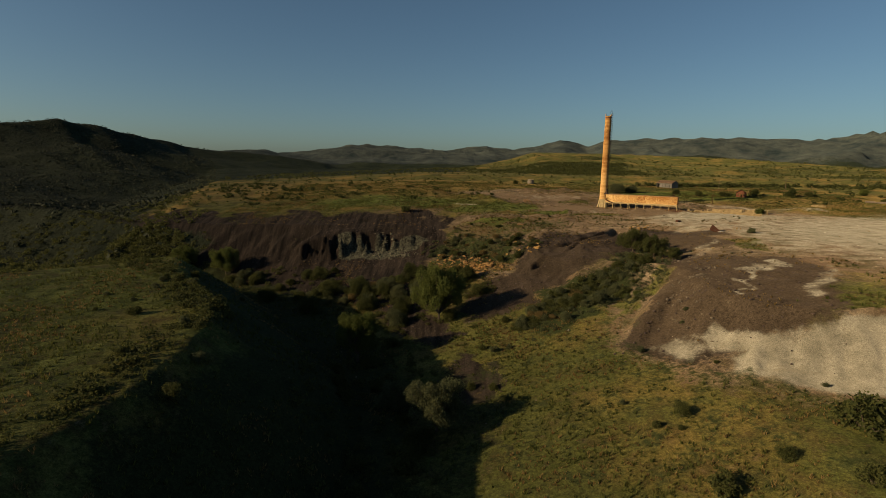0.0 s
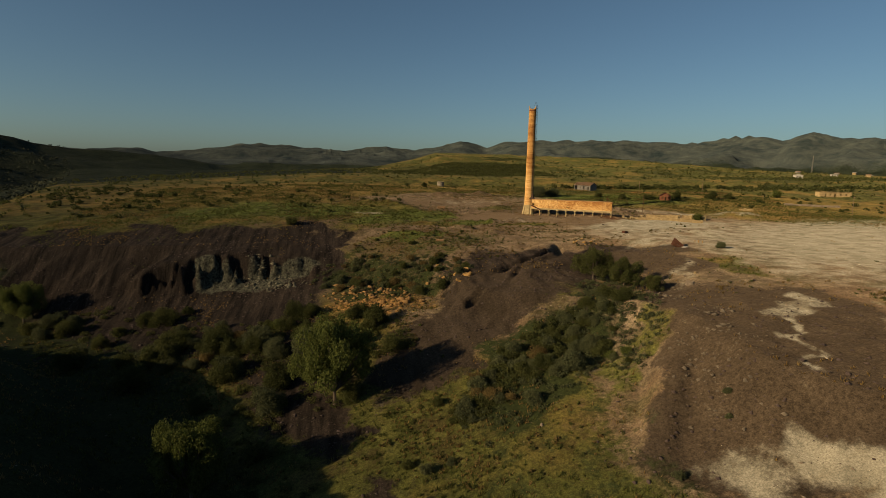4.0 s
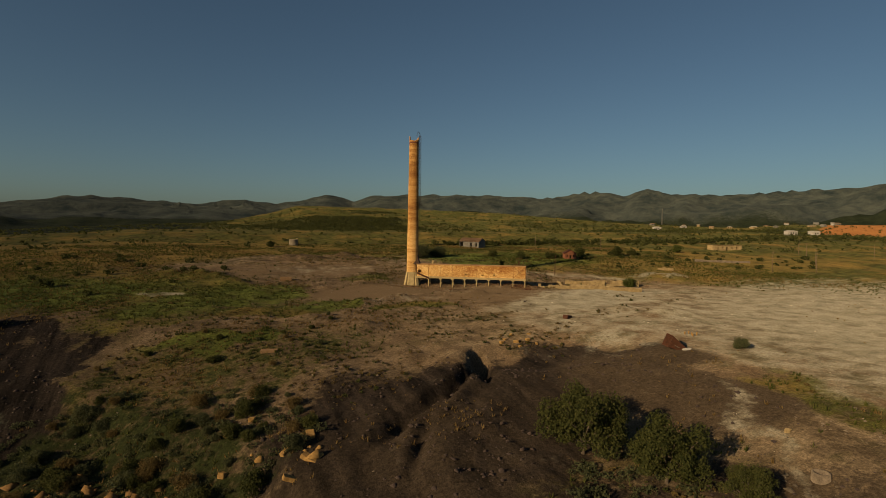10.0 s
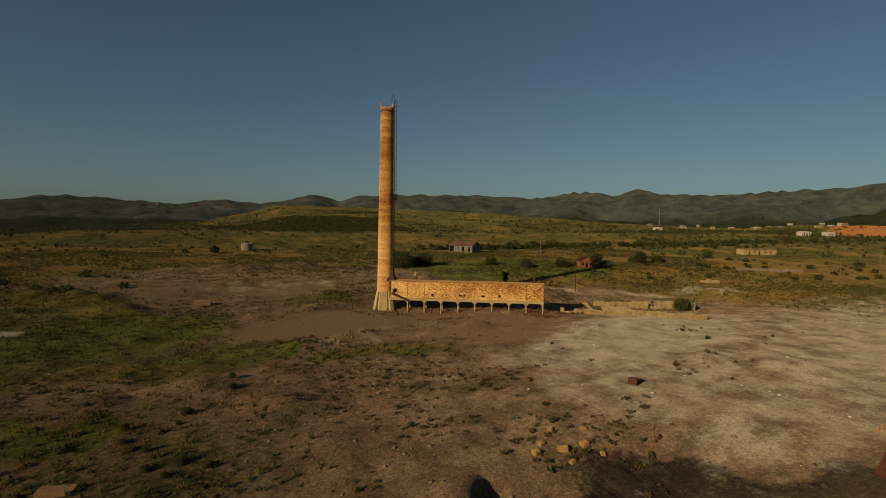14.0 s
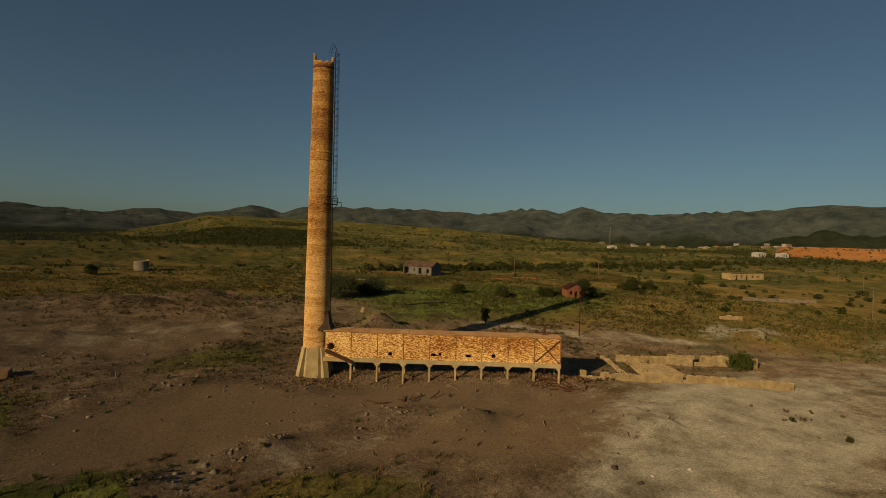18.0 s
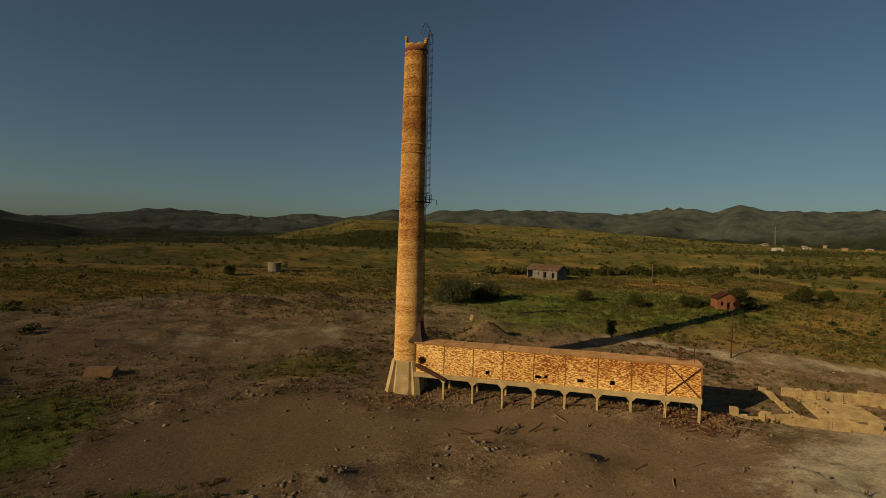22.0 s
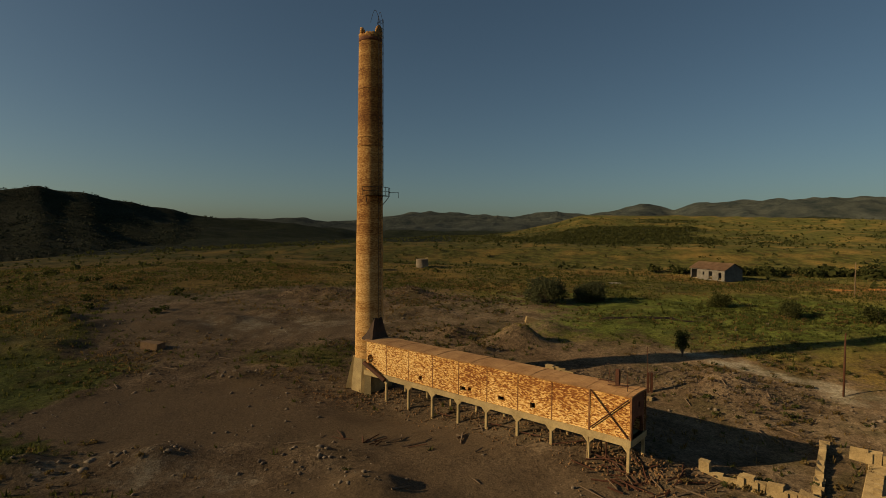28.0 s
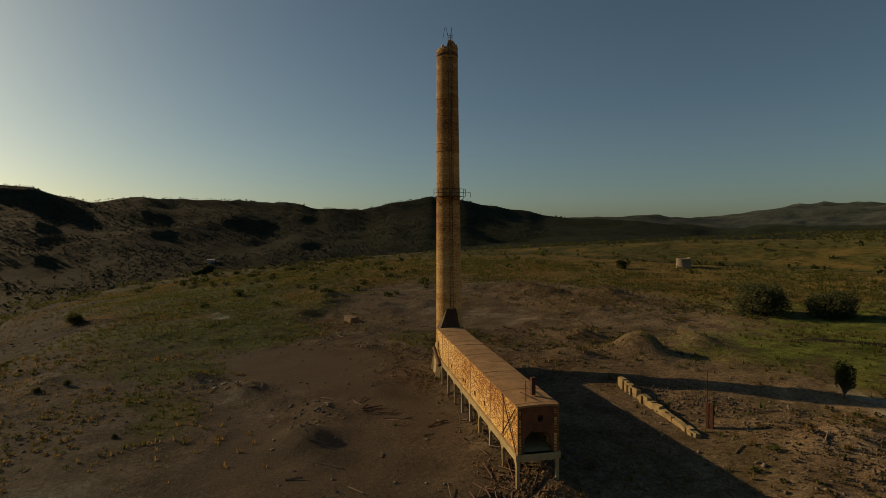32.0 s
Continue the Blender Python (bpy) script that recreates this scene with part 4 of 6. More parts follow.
def build_flue():
    fl = thing("brick_flue", "long raised brick flue on concrete columns beside the chimney", "flue", AXIS)
    rnd = random.Random(5)
    # wall panels with their holes
    holes = {0: [(0.9, 1.35, 1.1, "round"), (1.7, 0.75, 0.35, "rag")], 2: [(2.0, 0.45, 0.55, "square")], 4: [(0.6, 0.5, 0.75, "rag"), (1.6, 0.62, 0.45, "square")], 5: [(1.9, 0.5, 0.75, "rag")], 6: [(1.8, 0.6, 0.6, "square")]}
    for k in range(BAYS):
        u0, u1 = FLUE_A + k * BAY, FLUE_A + (k + 1) * BAY
        for side in (-1, 1):
            bm = bmesh.new()
            cuts_x, cuts_z = {u0 + 0.06, u1 - 0.06}, {SOFFIT + 0.62, EAVES - 0.05}
            gaps = []
            if side < 0:
                for du, dz, size, kind in holes.get(k, []):
                    hw, hh = size / 2, size / 2 * (0.6 if kind == "rag" else 1.0)
                    cx, cz = u0 + du, SOFFIT + 0.92 + dz
                    if kind == "round":
                        n = 5
                        for j in range(n):
                            x0, x1 = -hw + size * j / n, -hw + size * (j + 1) / n
                            h = math.sqrt(max(0.01, hw * hw - ((x0 + x1) / 2) ** 2))
                            gaps.append((cx + x0, cx + x1, cz - h, cz + h))
                    else:
                        gaps.append((cx - hw, cx + hw, cz - hh, cz + hh))
                        if kind == "rag":
                            gaps.append((cx + hw * 0.2, cx + hw * 1.5, cz - hh, cz))
            for g in gaps:
                cuts_x |= {g[0], g[1]}
                cuts_z |= {g[2], g[3]}
            xs, zs = sorted(cuts_x), sorted(cuts_z)
            y0, y1 = (-HALF, -HALF + 0.3) if side < 0 else (HALF - 0.3, HALF)
            for a, b in zip(xs, xs[1:]):
                run = None
                for c, d in zip(zs, zs[1:]):
                    mx, mz = (a + b) / 2, (c + d) / 2
                    solid = not any(g[0] < mx < g[1] and g[2] < mz < g[3] for g in gaps)
                    if solid:
                        run = (run[0], d) if run else (c, d)
                    if run and (not solid or d == zs[-1]):
                        box(bm, a, b, y0, y1, *run)
                        run = None
            part("brick_panel", bm, FLUE_BRICK, fl)
    # steel posts between the panels
    for k in range(BAYS + 1):
        u = FLUE_A + k * BAY
        for side in (-1, 1):
            bm = bmesh.new()
            t = 0.08 if k >= BAYS - 1 else 0.028
            e = 0.06 if k >= BAYS - 1 else 0.02
            box(bm, u - t, u + t, side * HALF - e, side * HALF + e, SOFFIT + 0.5, EAVES + 0.02)
            part("steel_post", bm, STRAP, fl)
    # cross bracing of the last bay
    u0, u1 = FLUE_A + (BAYS - 1) * BAY + 0.15, FLUE_B - 0.15
    for a, b in (((u0, -HALF - 0.14, EAVES - 0.1), (u1, -HALF - 0.14, SOFFIT + 0.7)), ((u0, -HALF - 0.2, SOFFIT + 0.9), (u1, -HALF - 0.2, EAVES - 0.3))):
        part("brace", one(bar, a, b, 0.12), RUST, fl)
    # sill beams, floor slab, roof in slabs
    for side in (-1, 1):
        bm = bmesh.new()
        y0 = side * HALF - 0.22
        box(bm, FLUE_A - 0.2, FLUE_B + 0.1, y0, y0 + 0.44, SOFFIT, SOFFIT + 0.58)
        part("sill_beam", bm, CONCRETE, fl, "pale stained concrete sill beam")
    bm = bmesh.new()
    box(bm, FLUE_A, FLUE_B, -HALF + 0.23, HALF - 0.23, SOFFIT + 0.3, SOFFIT + 0.55)
    part("floor_slab", bm, CONCRETE, fl)
    u = FLUE_A - 0.3
    while u < FLUE_B - 0.3:
        w = rnd.uniform(1.1, 1.5)
        e = min(u + w, FLUE_B + 0.15)
        bm = bmesh.new()
        lift = rnd.uniform(-0.02, 0.03)
        over = 0.12
        prof = [(-HALF - over, EAVES), (-HALF * 0.55, EAVES + 0.07), (0, EAVES + 0.1), (HALF * 0.55, EAVES + 0.07), (HALF + over, EAVES)]
        outline = [(y, z + lift) for y, z in prof] + [(y * 0.97, z - 0.16 + lift) for y, z in prof[::-1]]
        prism(bm, outline, e - u - 0.03, Matrix.Translation((u, 0, 0)) @ Matrix(((0, 1, 0, 0), (1, 0, 0, 0), (0, 0, 1, 0), (0, 0, 0, 1))))
        part("roof_slab", bm, ROOF_SLAB, fl)
        u = e
    # end wall with an arched opening and a small window, cut as one piece
    bm = bmesh.new()
    e0, e1 = FLUE_B - 0.3, FLUE_B
    y0, y1, z0, z1 = -HALF + 0.32, HALF - 0.32, SOFFIT + 0.6, EAVES
    arch = [(y, z0 + 0.15 + 1.65 * max(0.0, 1 - (y / 1.3) ** 4) ** 0.5 + 0.12 * math.sin(9 * y)) for y in np.linspace(-1.3, 1.3, 13)]
    left, right = [p for p in arch if p[0] < 0.15], [p for p in arch if p[0] > 0.25]
    w0, w1 = z0 + 2.6, z0 + 3.15
    window = [(0.2, w0), (0.0, w0), (0.0, w1), (0.45, w1), (0.45, w0), (0.206, w0)]
    prism(bm, [(y0, z0), (-1.3, z0)] + left + [(0.2, left[-1][1])] + window + [(0.206, left[-1][1])] + right + [(1.3, z0), (y1, z0), (y1, z1), (y0, z1)], 0.3, Matrix(((0, 1, 0, e0), (1, 0, 0, 0), (0, 0, 1, 0), (0, 0, 0, 1))))
    part("end_wall", bm, RED_WALL, fl, "dark brick end wall with an arched opening")
    bm = bmesh.new()
    box(bm, e0 - 0.1, e1 + 0.1, -HALF + 0.23, HALF - 0.23, SOFFIT - 0.05, SOFFIT + 0.55)
    part("end_beam", bm, CONCRETE, fl)
    # columns with haunches
    for k in range(1, BAYS + 1):
        u = FLUE_A + k * BAY - (0.15 if k == BAYS else 0)
        for side in (-1, 1):
            y = side * HALF
            g = z_at(*(AXIS @ Vector((u, y, 0))).to_2d()) - 0.4
            bm = bmesh.new()
            w = 0.13
            prism(bm, [(-w, g), (w, g), (w, SOFFIT - 0.55), (w + 0.5, SOFFIT - 0.02), (-w - 0.5 if k < BAYS else -w, SOFFIT - 0.02), (-w, SOFFIT - 0.55)] if k < BAYS else
                  [(-w, g), (w, g), (w, SOFFIT - 0.02), (-w - 0.5, SOFFIT - 0.02), (-w, SOFFIT - 0.55)], 0.28, Matrix.Translation((u, y - 0.14, 0)))
            part("column", bm, CONCRETE, fl, "slim concrete column with haunches")
    # rusted hopper pipe by the stack
    bm = one(bar, (FLUE_A + 0.2, -HALF - 0.55, SOFFIT + 1.7), (FLUE_A + 4.2, -HALF - 0.5, SOFFIT + 0.05), 0.55, 10)
    part("fallen_pipe", bm, RUST, fl, "rusted fallen pipe leaning on the beam")
    # rusted props and fallen rods under the braced bay
    for u, v, lean in ((FLUE_B - 4.1, -HALF - 0.1, 0.1), (FLUE_B - 3.2, -0.6, -0.2), (FLUE_B - 2.4, -HALF + 0.2, 0.05), (FLUE_B - 1.2, 0.8, 0.15)):
        g = z_at(*(AXIS @ Vector((u, v, 0))).to_2d())
        part("rusted_prop", one(bar, (u, v, g - 0.2), (u + lean, v, SOFFIT + 0.1), 0.13), RUST, fl, "rusted steel prop")
    for u0, v0, u1, v1 in ((34.2, -2.2, 37.6, -1.0), (33.6, -1.2, 37.9, -2.0), (30.5, -1.9, 33.4, -0.8), (26.0, -1.4, 29.2, -2.2), (21.0, -1.0, 24.2, -1.9), (14.0, -0.9, 17.1, -1.8)):
        a, b = AXIS @ Vector((u0, v0, 0)), AXIS @ Vector((u1, v1, 0))
        part("fallen_rod", one(bar, (u0, v0, z_at(a.x, a.y) + 0.1), (u1, v1, z_at(b.x, b.y) + 0.75), 0.12), RUST, fl, "rusted rod fallen under the flue")
    # small steelwork on the far end of the roof
    m = AXIS
    ch = thing("roof_stub", "rusted steel stub and rods on the flue roof", "steel stub", m)
    bm = bmesh.new()
    box(bm, 36.0, 36.35, 0.2, 0.55, EAVES + 0.2, EAVES + 1.7)
    part("stub_post", bm, RUST, ch)
    for a, b, t in (((37.6, -0.8, EAVES + 0.1), (37.6, -0.8, EAVES + 1.9), 0.07), ((35.0, 0.9, EAVES + 0.15), (35.1, 1.0, EAVES + 1.5), 0.08), ((35.6, -0.6, EAVES + 0.3), (37.5, -0.2, EAVES + 0.4), 0.1), ((34.2, 0.3, EAVES + 0.4), (36.2, 0.4, EAVES + 0.42), 0.1)):
        part("rod", one(bar, a, b, t), RUST, ch)


build_stack()
build_flue()


# ---- plants ----


def leaf_quads(rnd, centres, normals, size):
    """One small leaf card a centre, facing roughly along its normal."""
    n = len(centres)
    t = rnd.normal(size=(n, 3))
    nn = normals + 0.9 * rnd.normal(size=(n, 3))
    nn /= np.linalg.norm(nn, axis=1)[:, None] + 1e-9
    u = np.cross(nn, t)
    u /= np.linalg.norm(u, axis=1)[:, None] + 1e-9
    v = np.cross(nn, u)
    s = size * rnd.uniform(0.6, 1.35, (n, 1))
    w = s * rnd.uniform(0.55, 1.0, (n, 1))
    verts = np.stack([centres - u * s - v * w * 0.5, centres + u * s * 0.3 - v * w, centres + u * s + v * w * 0.4, centres - u * s * 0.2 + v * w], 1).reshape(-1, 3)
    return verts, np.arange(4 * n).reshape(-1, 4)


def crown_points(rnd, n, lobes, spread, flat=0.8, lump=(0.2, 0.38)):
    """Points on the skins of several lobes, with their outward directions."""
    c, r = [], []
    for k in range(lobes):
        a, h = rnd.uniform(0, 2 * math.pi), rnd.uniform(0.25, 1.0)
        q = spread * rnd.uniform(0.2, 1.0) * math.sqrt(max(0.05, 1 - (h - 0.45) ** 2 * 1.6))
        c.append((q * math.cos(a), q * math.sin(a), h * flat))
        r.append(rnd.uniform(*lump))
    c, r = np.array(c), np.array(r)
    k = rnd.choice(lobes, n, p=r ** 2 / np.sum(r ** 2))
    d = rnd.normal(size=(n, 3))
    d /= np.linalg.norm(d, axis=1)[:, None]
    p = c[k] + d * (r[k] * rnd.uniform(0.55, 1.08, n))[:, None]
    p[:, 2] = np.maximum(p[:, 2], 0.03 + 0.1 * rnd.rand(n))
    return p, d, c


def woody(name, seed, lobes_at, trunk, mat, parent, base=-0.08):
    """A trunk with limbs out to the lobes."""
    bm = bmesh.new()
    rnd = random.Random(seed)
    fork = Vector((0, 0, 0.22))
    if trunk:
        bmesh.ops.create_cone(bm, cap_ends=True, segments=7, radius1=trunk, radius2=trunk * 0.7, depth=0.22 - base, matrix=Matrix.Translation((0, 0, (0.22 + base) / 2)))
    for c in lobes_at:
        a = fork if trunk else Vector((rnd.uniform(-0.1, 0.1), rnd.uniform(-0.1, 0.1), base))
        b = Vector(c)
        q = (b - a).to_track_quat("Z", "Y").to_matrix().to_4x4()
        t = (trunk or 0.03) * 0.55
        bmesh.ops.create_cone(bm, cap_ends=False, segments=5, radius1=t, radius2=t * 0.3, depth=(b - a).length, matrix=Matrix.Translation((a + b) / 2) @ q)
    return part(name, bm, mat, parent)


def plant(name, label, category, seed, mat, leaves, leaf, lobes, spread=0.62, flat=0.8, trunk=0.0, lift=0.0, group="", lump=(0.2, 0.38)):
    """A plant about one metre in radius, standing at the origin, to be scaled and copied."""
    rnd = np.random.RandomState(seed)
    ob = thing(name, label, category, group=group)
    p, d, c = crown_points(rnd, leaves, lobes, spread, flat, lump)
    p[:, 2] += lift
    c = c + np.array((0, 0, lift))
    woody("trunk" if trunk else "stems", seed, c, trunk, BARK, ob)
    v, q = leaf_quads(rnd, p, d, leaf)
    cr = new("crown", quad_mesh("crown", v, q, mat))
    cr.parent = ob
    return ob


def at(x, y, size, turn, tall=1.0, sink=0.1):
    return Matrix.Translation((x, y, z_at(x, y) - sink * size)) @ Matrix.Rotation(turn, 4, "Z") @ Matrix.Diagonal((size, size, size * tall, 1))


def settle(master, spots, rnd, low, high, tall=(0.8, 1.15)):
    """Copies of a plant at the spots; the first spot takes the plant itself."""
    made = []
    for k, (x, y, *s) in enumerate(spots):
        size = s[0] if s else rnd.uniform(low, high)
        kind = master[rnd.randrange(len(master))]
        m = at(x, y, size, rnd.uniform(0, 6.28), rnd.uniform(*tall))
        ob = copy_thing(kind, Matrix())
        ob.matrix_world = m
        made.append(ob)
    return made


def strew(rnd, n, cx, cy, rx, ry, turn=0.0, test=None):
    c, s, out = math.cos(radians(turn)), math.sin(radians(turn)), []
    while len(out) < n:
        a, r = rnd.uniform(0, 6.283), math.sqrt(rnd.random())
        u, v = rx * r * math.cos(a), ry * r * math.sin(a)
        p = (cx + u * c - v * s, cy + u * s + v * c)
        if test is None or test(*p):
            out.append(p)
    return out


R = random.Random(11)
DARK_BUSH = [plant("shrub", "dense dark green thorny shrub on the slope", "shrub", 20 + k, LEAF_DARK, 2800, 0.044, 24, group="scrub of the ravine") for k in range(3)]
GREY_BUSH = [plant("shrub", "grey-green desert shrub with thin stems", "shrub", 30 + k, LEAF_GREY, 2600, 0.042, 24, group="scrub of the ravine") for k in range(3)]
DRY_BUSH = [plant("shrub", "brown half-dry desert shrub", "shrub", 40 + k, LEAF_DRY, 1900, 0.042, 20, group="scrub of the ravine") for k in range(2)]
BRIGHT_BUSH = [plant("shrub", "bright green leafy shrub", "shrub", 50 + k, LEAF_BRIGHT, 2800, 0.044, 24, group="scrub of the ravine") for k in range(2)]
BIG_BUSH = [plant("shrub", "large rounded dark green shrub in the ravine", "shrub", 90 + k, LEAF_DARK if k < 2 else LEAF_GREY, 6500, 0.027, 34, group="scrub of the ravine", lump=(0.17, 0.32)) for k in range(3)]
MASTERS = BIG_BUSH + DARK_BUSH + GREY_BUSH + DRY_BUSH + BRIGHT_BUSH

# the two cottonwoods and other trees of the ravine
for name_, label_, mat_, seed_, x_, y_, size_, tall_ in (
        ("cottonwood_tree", "large bright green cottonwood in the ravine bed", LEAF_BRIGHT, 61, -0.8, 147.5, 9.2, 1.4),
        ("cottonwood_tree", "rounded bright green cottonwood in the shaded ravine", LEAF_BRIGHT, 62, -20.7, 127.0, 6.6, 1.45),
        ("cottonwood_tree", "bright green tree at the foot of the slag bank", LEAF_BRIGHT, 63, -95.0, 229.0, 7.5, 1.3),
        ("cottonwood_tree", "bright green tree at the foot of the slag bank", LEAF_BRIGHT, 64, -116.0, 236.0, 7.0, 1.2),
        ("mesquite_tree", "grey-green spreading tree on the ravine bank", LEAF_GREY, 65, -0.5, 91.0, 7.0, 1.15),
        ("mesquite_tree", "grey-green spreading tree on the ravine bank", LEAF_GREY, 66, -9.0, 100.0, 4.8, 1.1),
        ("mesquite_tree", "dark green mesquite on the brown tip", LEAF_DARK, 67, 62.8, 174.5, 6.0, 1.1),
        ("mesquite_tree", "dark green mesquite on the brown tip", LEAF_DARK, 68, 66.0, 165.0, 5.2, 1.1),
        ("mesquite_tree", "dark green mesquite on the brown tip", LEAF_DARK, 69, 69.0, 158.0, 3.0, 1.15)):
    t_ = plant(name_, label_, "tree", seed_, mat_, 28000 if size_ > 6 else 13000, 0.0165 if size_ > 6 else 0.023, 70, 0.78, 0.95, 0.045, 0.24 if size_ > 6 else 0.1, lump=(0.11, 0.23))
    t_.matrix_world = at(x_, y_, size_, R.uniform(0, 6), tall_, 0.03)

# young tree behind the flue, pair of big bushes, and the single shrubs of the flat
t_ = plant("young_tree", "small dark tree standing alone on bare ground", "tree", 70, LEAF_DARK, 2600, 0.045, 18, 0.5, 1.3, 0.06, 0.35)
t_.matrix_world = at(134.0, 313.1, 1.75, 0.4, 1.25, 0.03)
for seed_, x_, y_, size_, tall_ in ((71, 113.2, 352.5, 7.2, 0.9), (72, 124.0, 356.5, 6.0, 0.9)):
    t_ = plant("large_bush", "big dark grey-green bush on the plateau", "bush", seed_, LEAF_GREY, 8000, 0.028, 46, lump=(0.16, 0.3))
    t_.matrix_world = at(x_, y_, size_, 0.3, tall_, 0.03)
for seed_, mat_, x_, y_, size_ in ((73, LEAF_BRIGHT, 158.5, 267.5, 3.2), (74, LEAF_GREY, 109.8, 189.3, 1.9), (75, LEAF_DARK, 152.5, 353.5, 3.3), (76, LEAF_DARK, 163.2, 345.0, 3.3), (77, LEAF_DARK, 54.4, 408.5, 3.2), (78, LEAF_DARK, 23.6, 229.0, 1.5),
                                     (79, LEAF_DARK, -18.4, 262.0, 3.2), (80, LEAF_DARK, 27.5, 190.5, 2.4), (81, LEAF_DARK, 38.5, 80.0, 2.0), (82, LEAF_DARK, 59.0, 68.5, 5.0), (83, LEAF_DARK, 45.7, 65.4, 1.9), (84, LEAF_DARK, 36.0, 61.5, 3.0),
                                     (85, LEAF_DARK, 51.0, 57.5, 2.6), (86, LEAF_DARK, 177.5, 341.0, 3.6), (87, LEAF_DARK, 200.0, 347.0, 4.4), (88, LEAF_DARK, 222.0, 344.0, 5.0), (89, LEAF_DARK, 236.0, 347.0, 3.4), (90, LEAF_BRIGHT, 275.0, 351.0, 4.6)):
    t_ = plant("bush", "rounded green bush standing alone" if mat_ == LEAF_BRIGHT else "rounded dark bush standing alone", "bush", seed_, mat_, 2600, 0.046, 22)
    t_.matrix_world = at(x_, y_, size_, seed_, 1.0, 0.03)

# scrub in the bed, in the gully and on the yellow cliff
settle(BIG_BUSH, [(x, y) for x, y in strew(R, 36, -42, 188, 62, 16, 140)], R, 2.8, 5.4, (0.95, 1.35))
settle(BIG_BUSH, [(x, y) for x, y in strew(R, 20, -6, 178, 26, 13, 150)], R, 2.2, 4.4, (0.9, 1.3))
settle(DARK_BUSH, strew(R, 14, -14, 108, 12, 46, 8), R, 1.8, 3.4)
settle(GREY_BUSH + DARK_BUSH, strew(R, 8, 10, 112, 8, 32, -10), R, 1.0, 2.0)
settle(DARK_BUSH + GREY_BUSH + DRY_BUSH + GREY_BUSH, strew(R, 50, 38, 143, 9, 24, -52), R, 1.1, 2.9)
settle(BIG_BUSH + GREY_BUSH, strew(R, 16, 44, 146, 7, 20, -52), R, 1.8, 3.2)
settle(DARK_BUSH + GREY_BUSH + BRIGHT_BUSH, strew(R, 14, 56, 150, 6, 20, -20), R, 0.8, 1.7)
settle(GREY_BUSH + DRY_BUSH + DARK_BUSH, strew(R, 62, 15, 207, 13, 24, 58), R, 1.0, 2.4)
settle(DARK_BUSH + GREY_BUSH + DRY_BUSH, strew(R, 12, 70, 232, 70, 30, 8, lambda x, y: abs(x - 66) > 8), R, 0.4, 0.9)
settle(DARK_BUSH + GREY_BUSH, strew(R, 8, -80, 120, 34, 40, 0), R, 0.5, 1.1)
settle(DARK_BUSH + GREY_BUSH, strew(R, 9, 50, 92, 30, 26, 0), R, 0.5, 1.3)
settle(DARK_BUSH + GREY_BUSH, strew(R, 12, -52, 105, 10, 45, 22), R, 0.9, 2.0)
settle(DARK_BUSH + DRY_BUSH + GREY_BUSH, strew(R, 28, 24, 228, 26, 22, 20), R, 0.5, 1.2)
for ob in MASTERS:
    ob.matrix_world = at(*strew(R, 1, -30, 190, 40, 14, 140)[0], 2.6, 0)


def patchwork(name, label, category, mat, verts, faces):
    return tagged(new(name, quad_mesh(name, verts, faces, mat)), label, category, kind="stuff")


def far_scrub(name, n, seed, area, low, high, cards, label, mat, card=0.42):
    """Far scrub and woods: clumps of leaf cards."""
    rnd = np.random.RandomState(seed)
    x, y = area(rnd, n)
    z = land(x, y)
    size = rnd.uniform(low, high, len(x)) * rnd.uniform(0.6, 1.2, len(x))
    base = np.repeat(np.stack([x, y, z], 1), cards, 0)
    s = np.repeat(size, cards)[:, None]
    d = rnd.normal(size=(len(base), 3))
    d /= np.linalg.norm(d, axis=1)[:, None]
    p = base + d * s * np.array((0.9, 0.9, 0.5)) * rnd.uniform(0.5, 1, (len(base), 1)) + s * np.array((0, 0, 0.45))
    v, q = leaf_quads(rnd, p, d, 1.0)
    v = (v - np.repeat(p, 4, 0)) * np.repeat(s, 4, 0) * card + np.repeat(p, 4, 0)
    return patchwork(name, label, "scrub", mat, v, q)


def ring(r0, r1, keep):
    def area(rnd, n):
        a, r = rnd.uniform(-math.pi, math.pi, 8 * n), np.sqrt(rnd.uniform(r0 ** 2, r1 ** 2, 8 * n))
        x, y = 100 + r * np.cos(a), 240 + r * np.sin(a)
        ok = keep(x, y, rnd)
        return x[ok][:n], y[ok][:n]
    return area


def thick(x, y, rnd):
    z = zones(x, y)
    return (rnd.rand(len(x)) < np.clip(z["scrub"] ** 2 * 1.1 + 0.08, 0, 1)) & (y > 340) & (x > -260)


def wild(x, y, rnd):
    b, _ = beside(x, y, BROW)
    return (rnd.rand(len(x)) < 0.4 + fbm(x, y, 90, 3) * 1.6) & (x < 60) & ((b < -5) | (y < 330) & (x < -120))


def within(cx, cy, rx, ry, turn=0.0):
    def area(rnd, n):
        a, r = rnd.uniform(0, 6.283, n), np.sqrt(rnd.rand(n))
        u, v, c, s = rx * r * np.cos(a), ry * r * np.sin(a), math.cos(radians(turn)), math.sin(radians(turn))
        return cx + u * c - v * s, cy + u * s + v * c
    return area


def both(*areas):
    def area(rnd, n):
        got = [a(rnd, n // len(areas)) for a in areas]
        return np.concatenate([g[0] for g in got]), np.concatenate([g[1] for g in got])
    return area


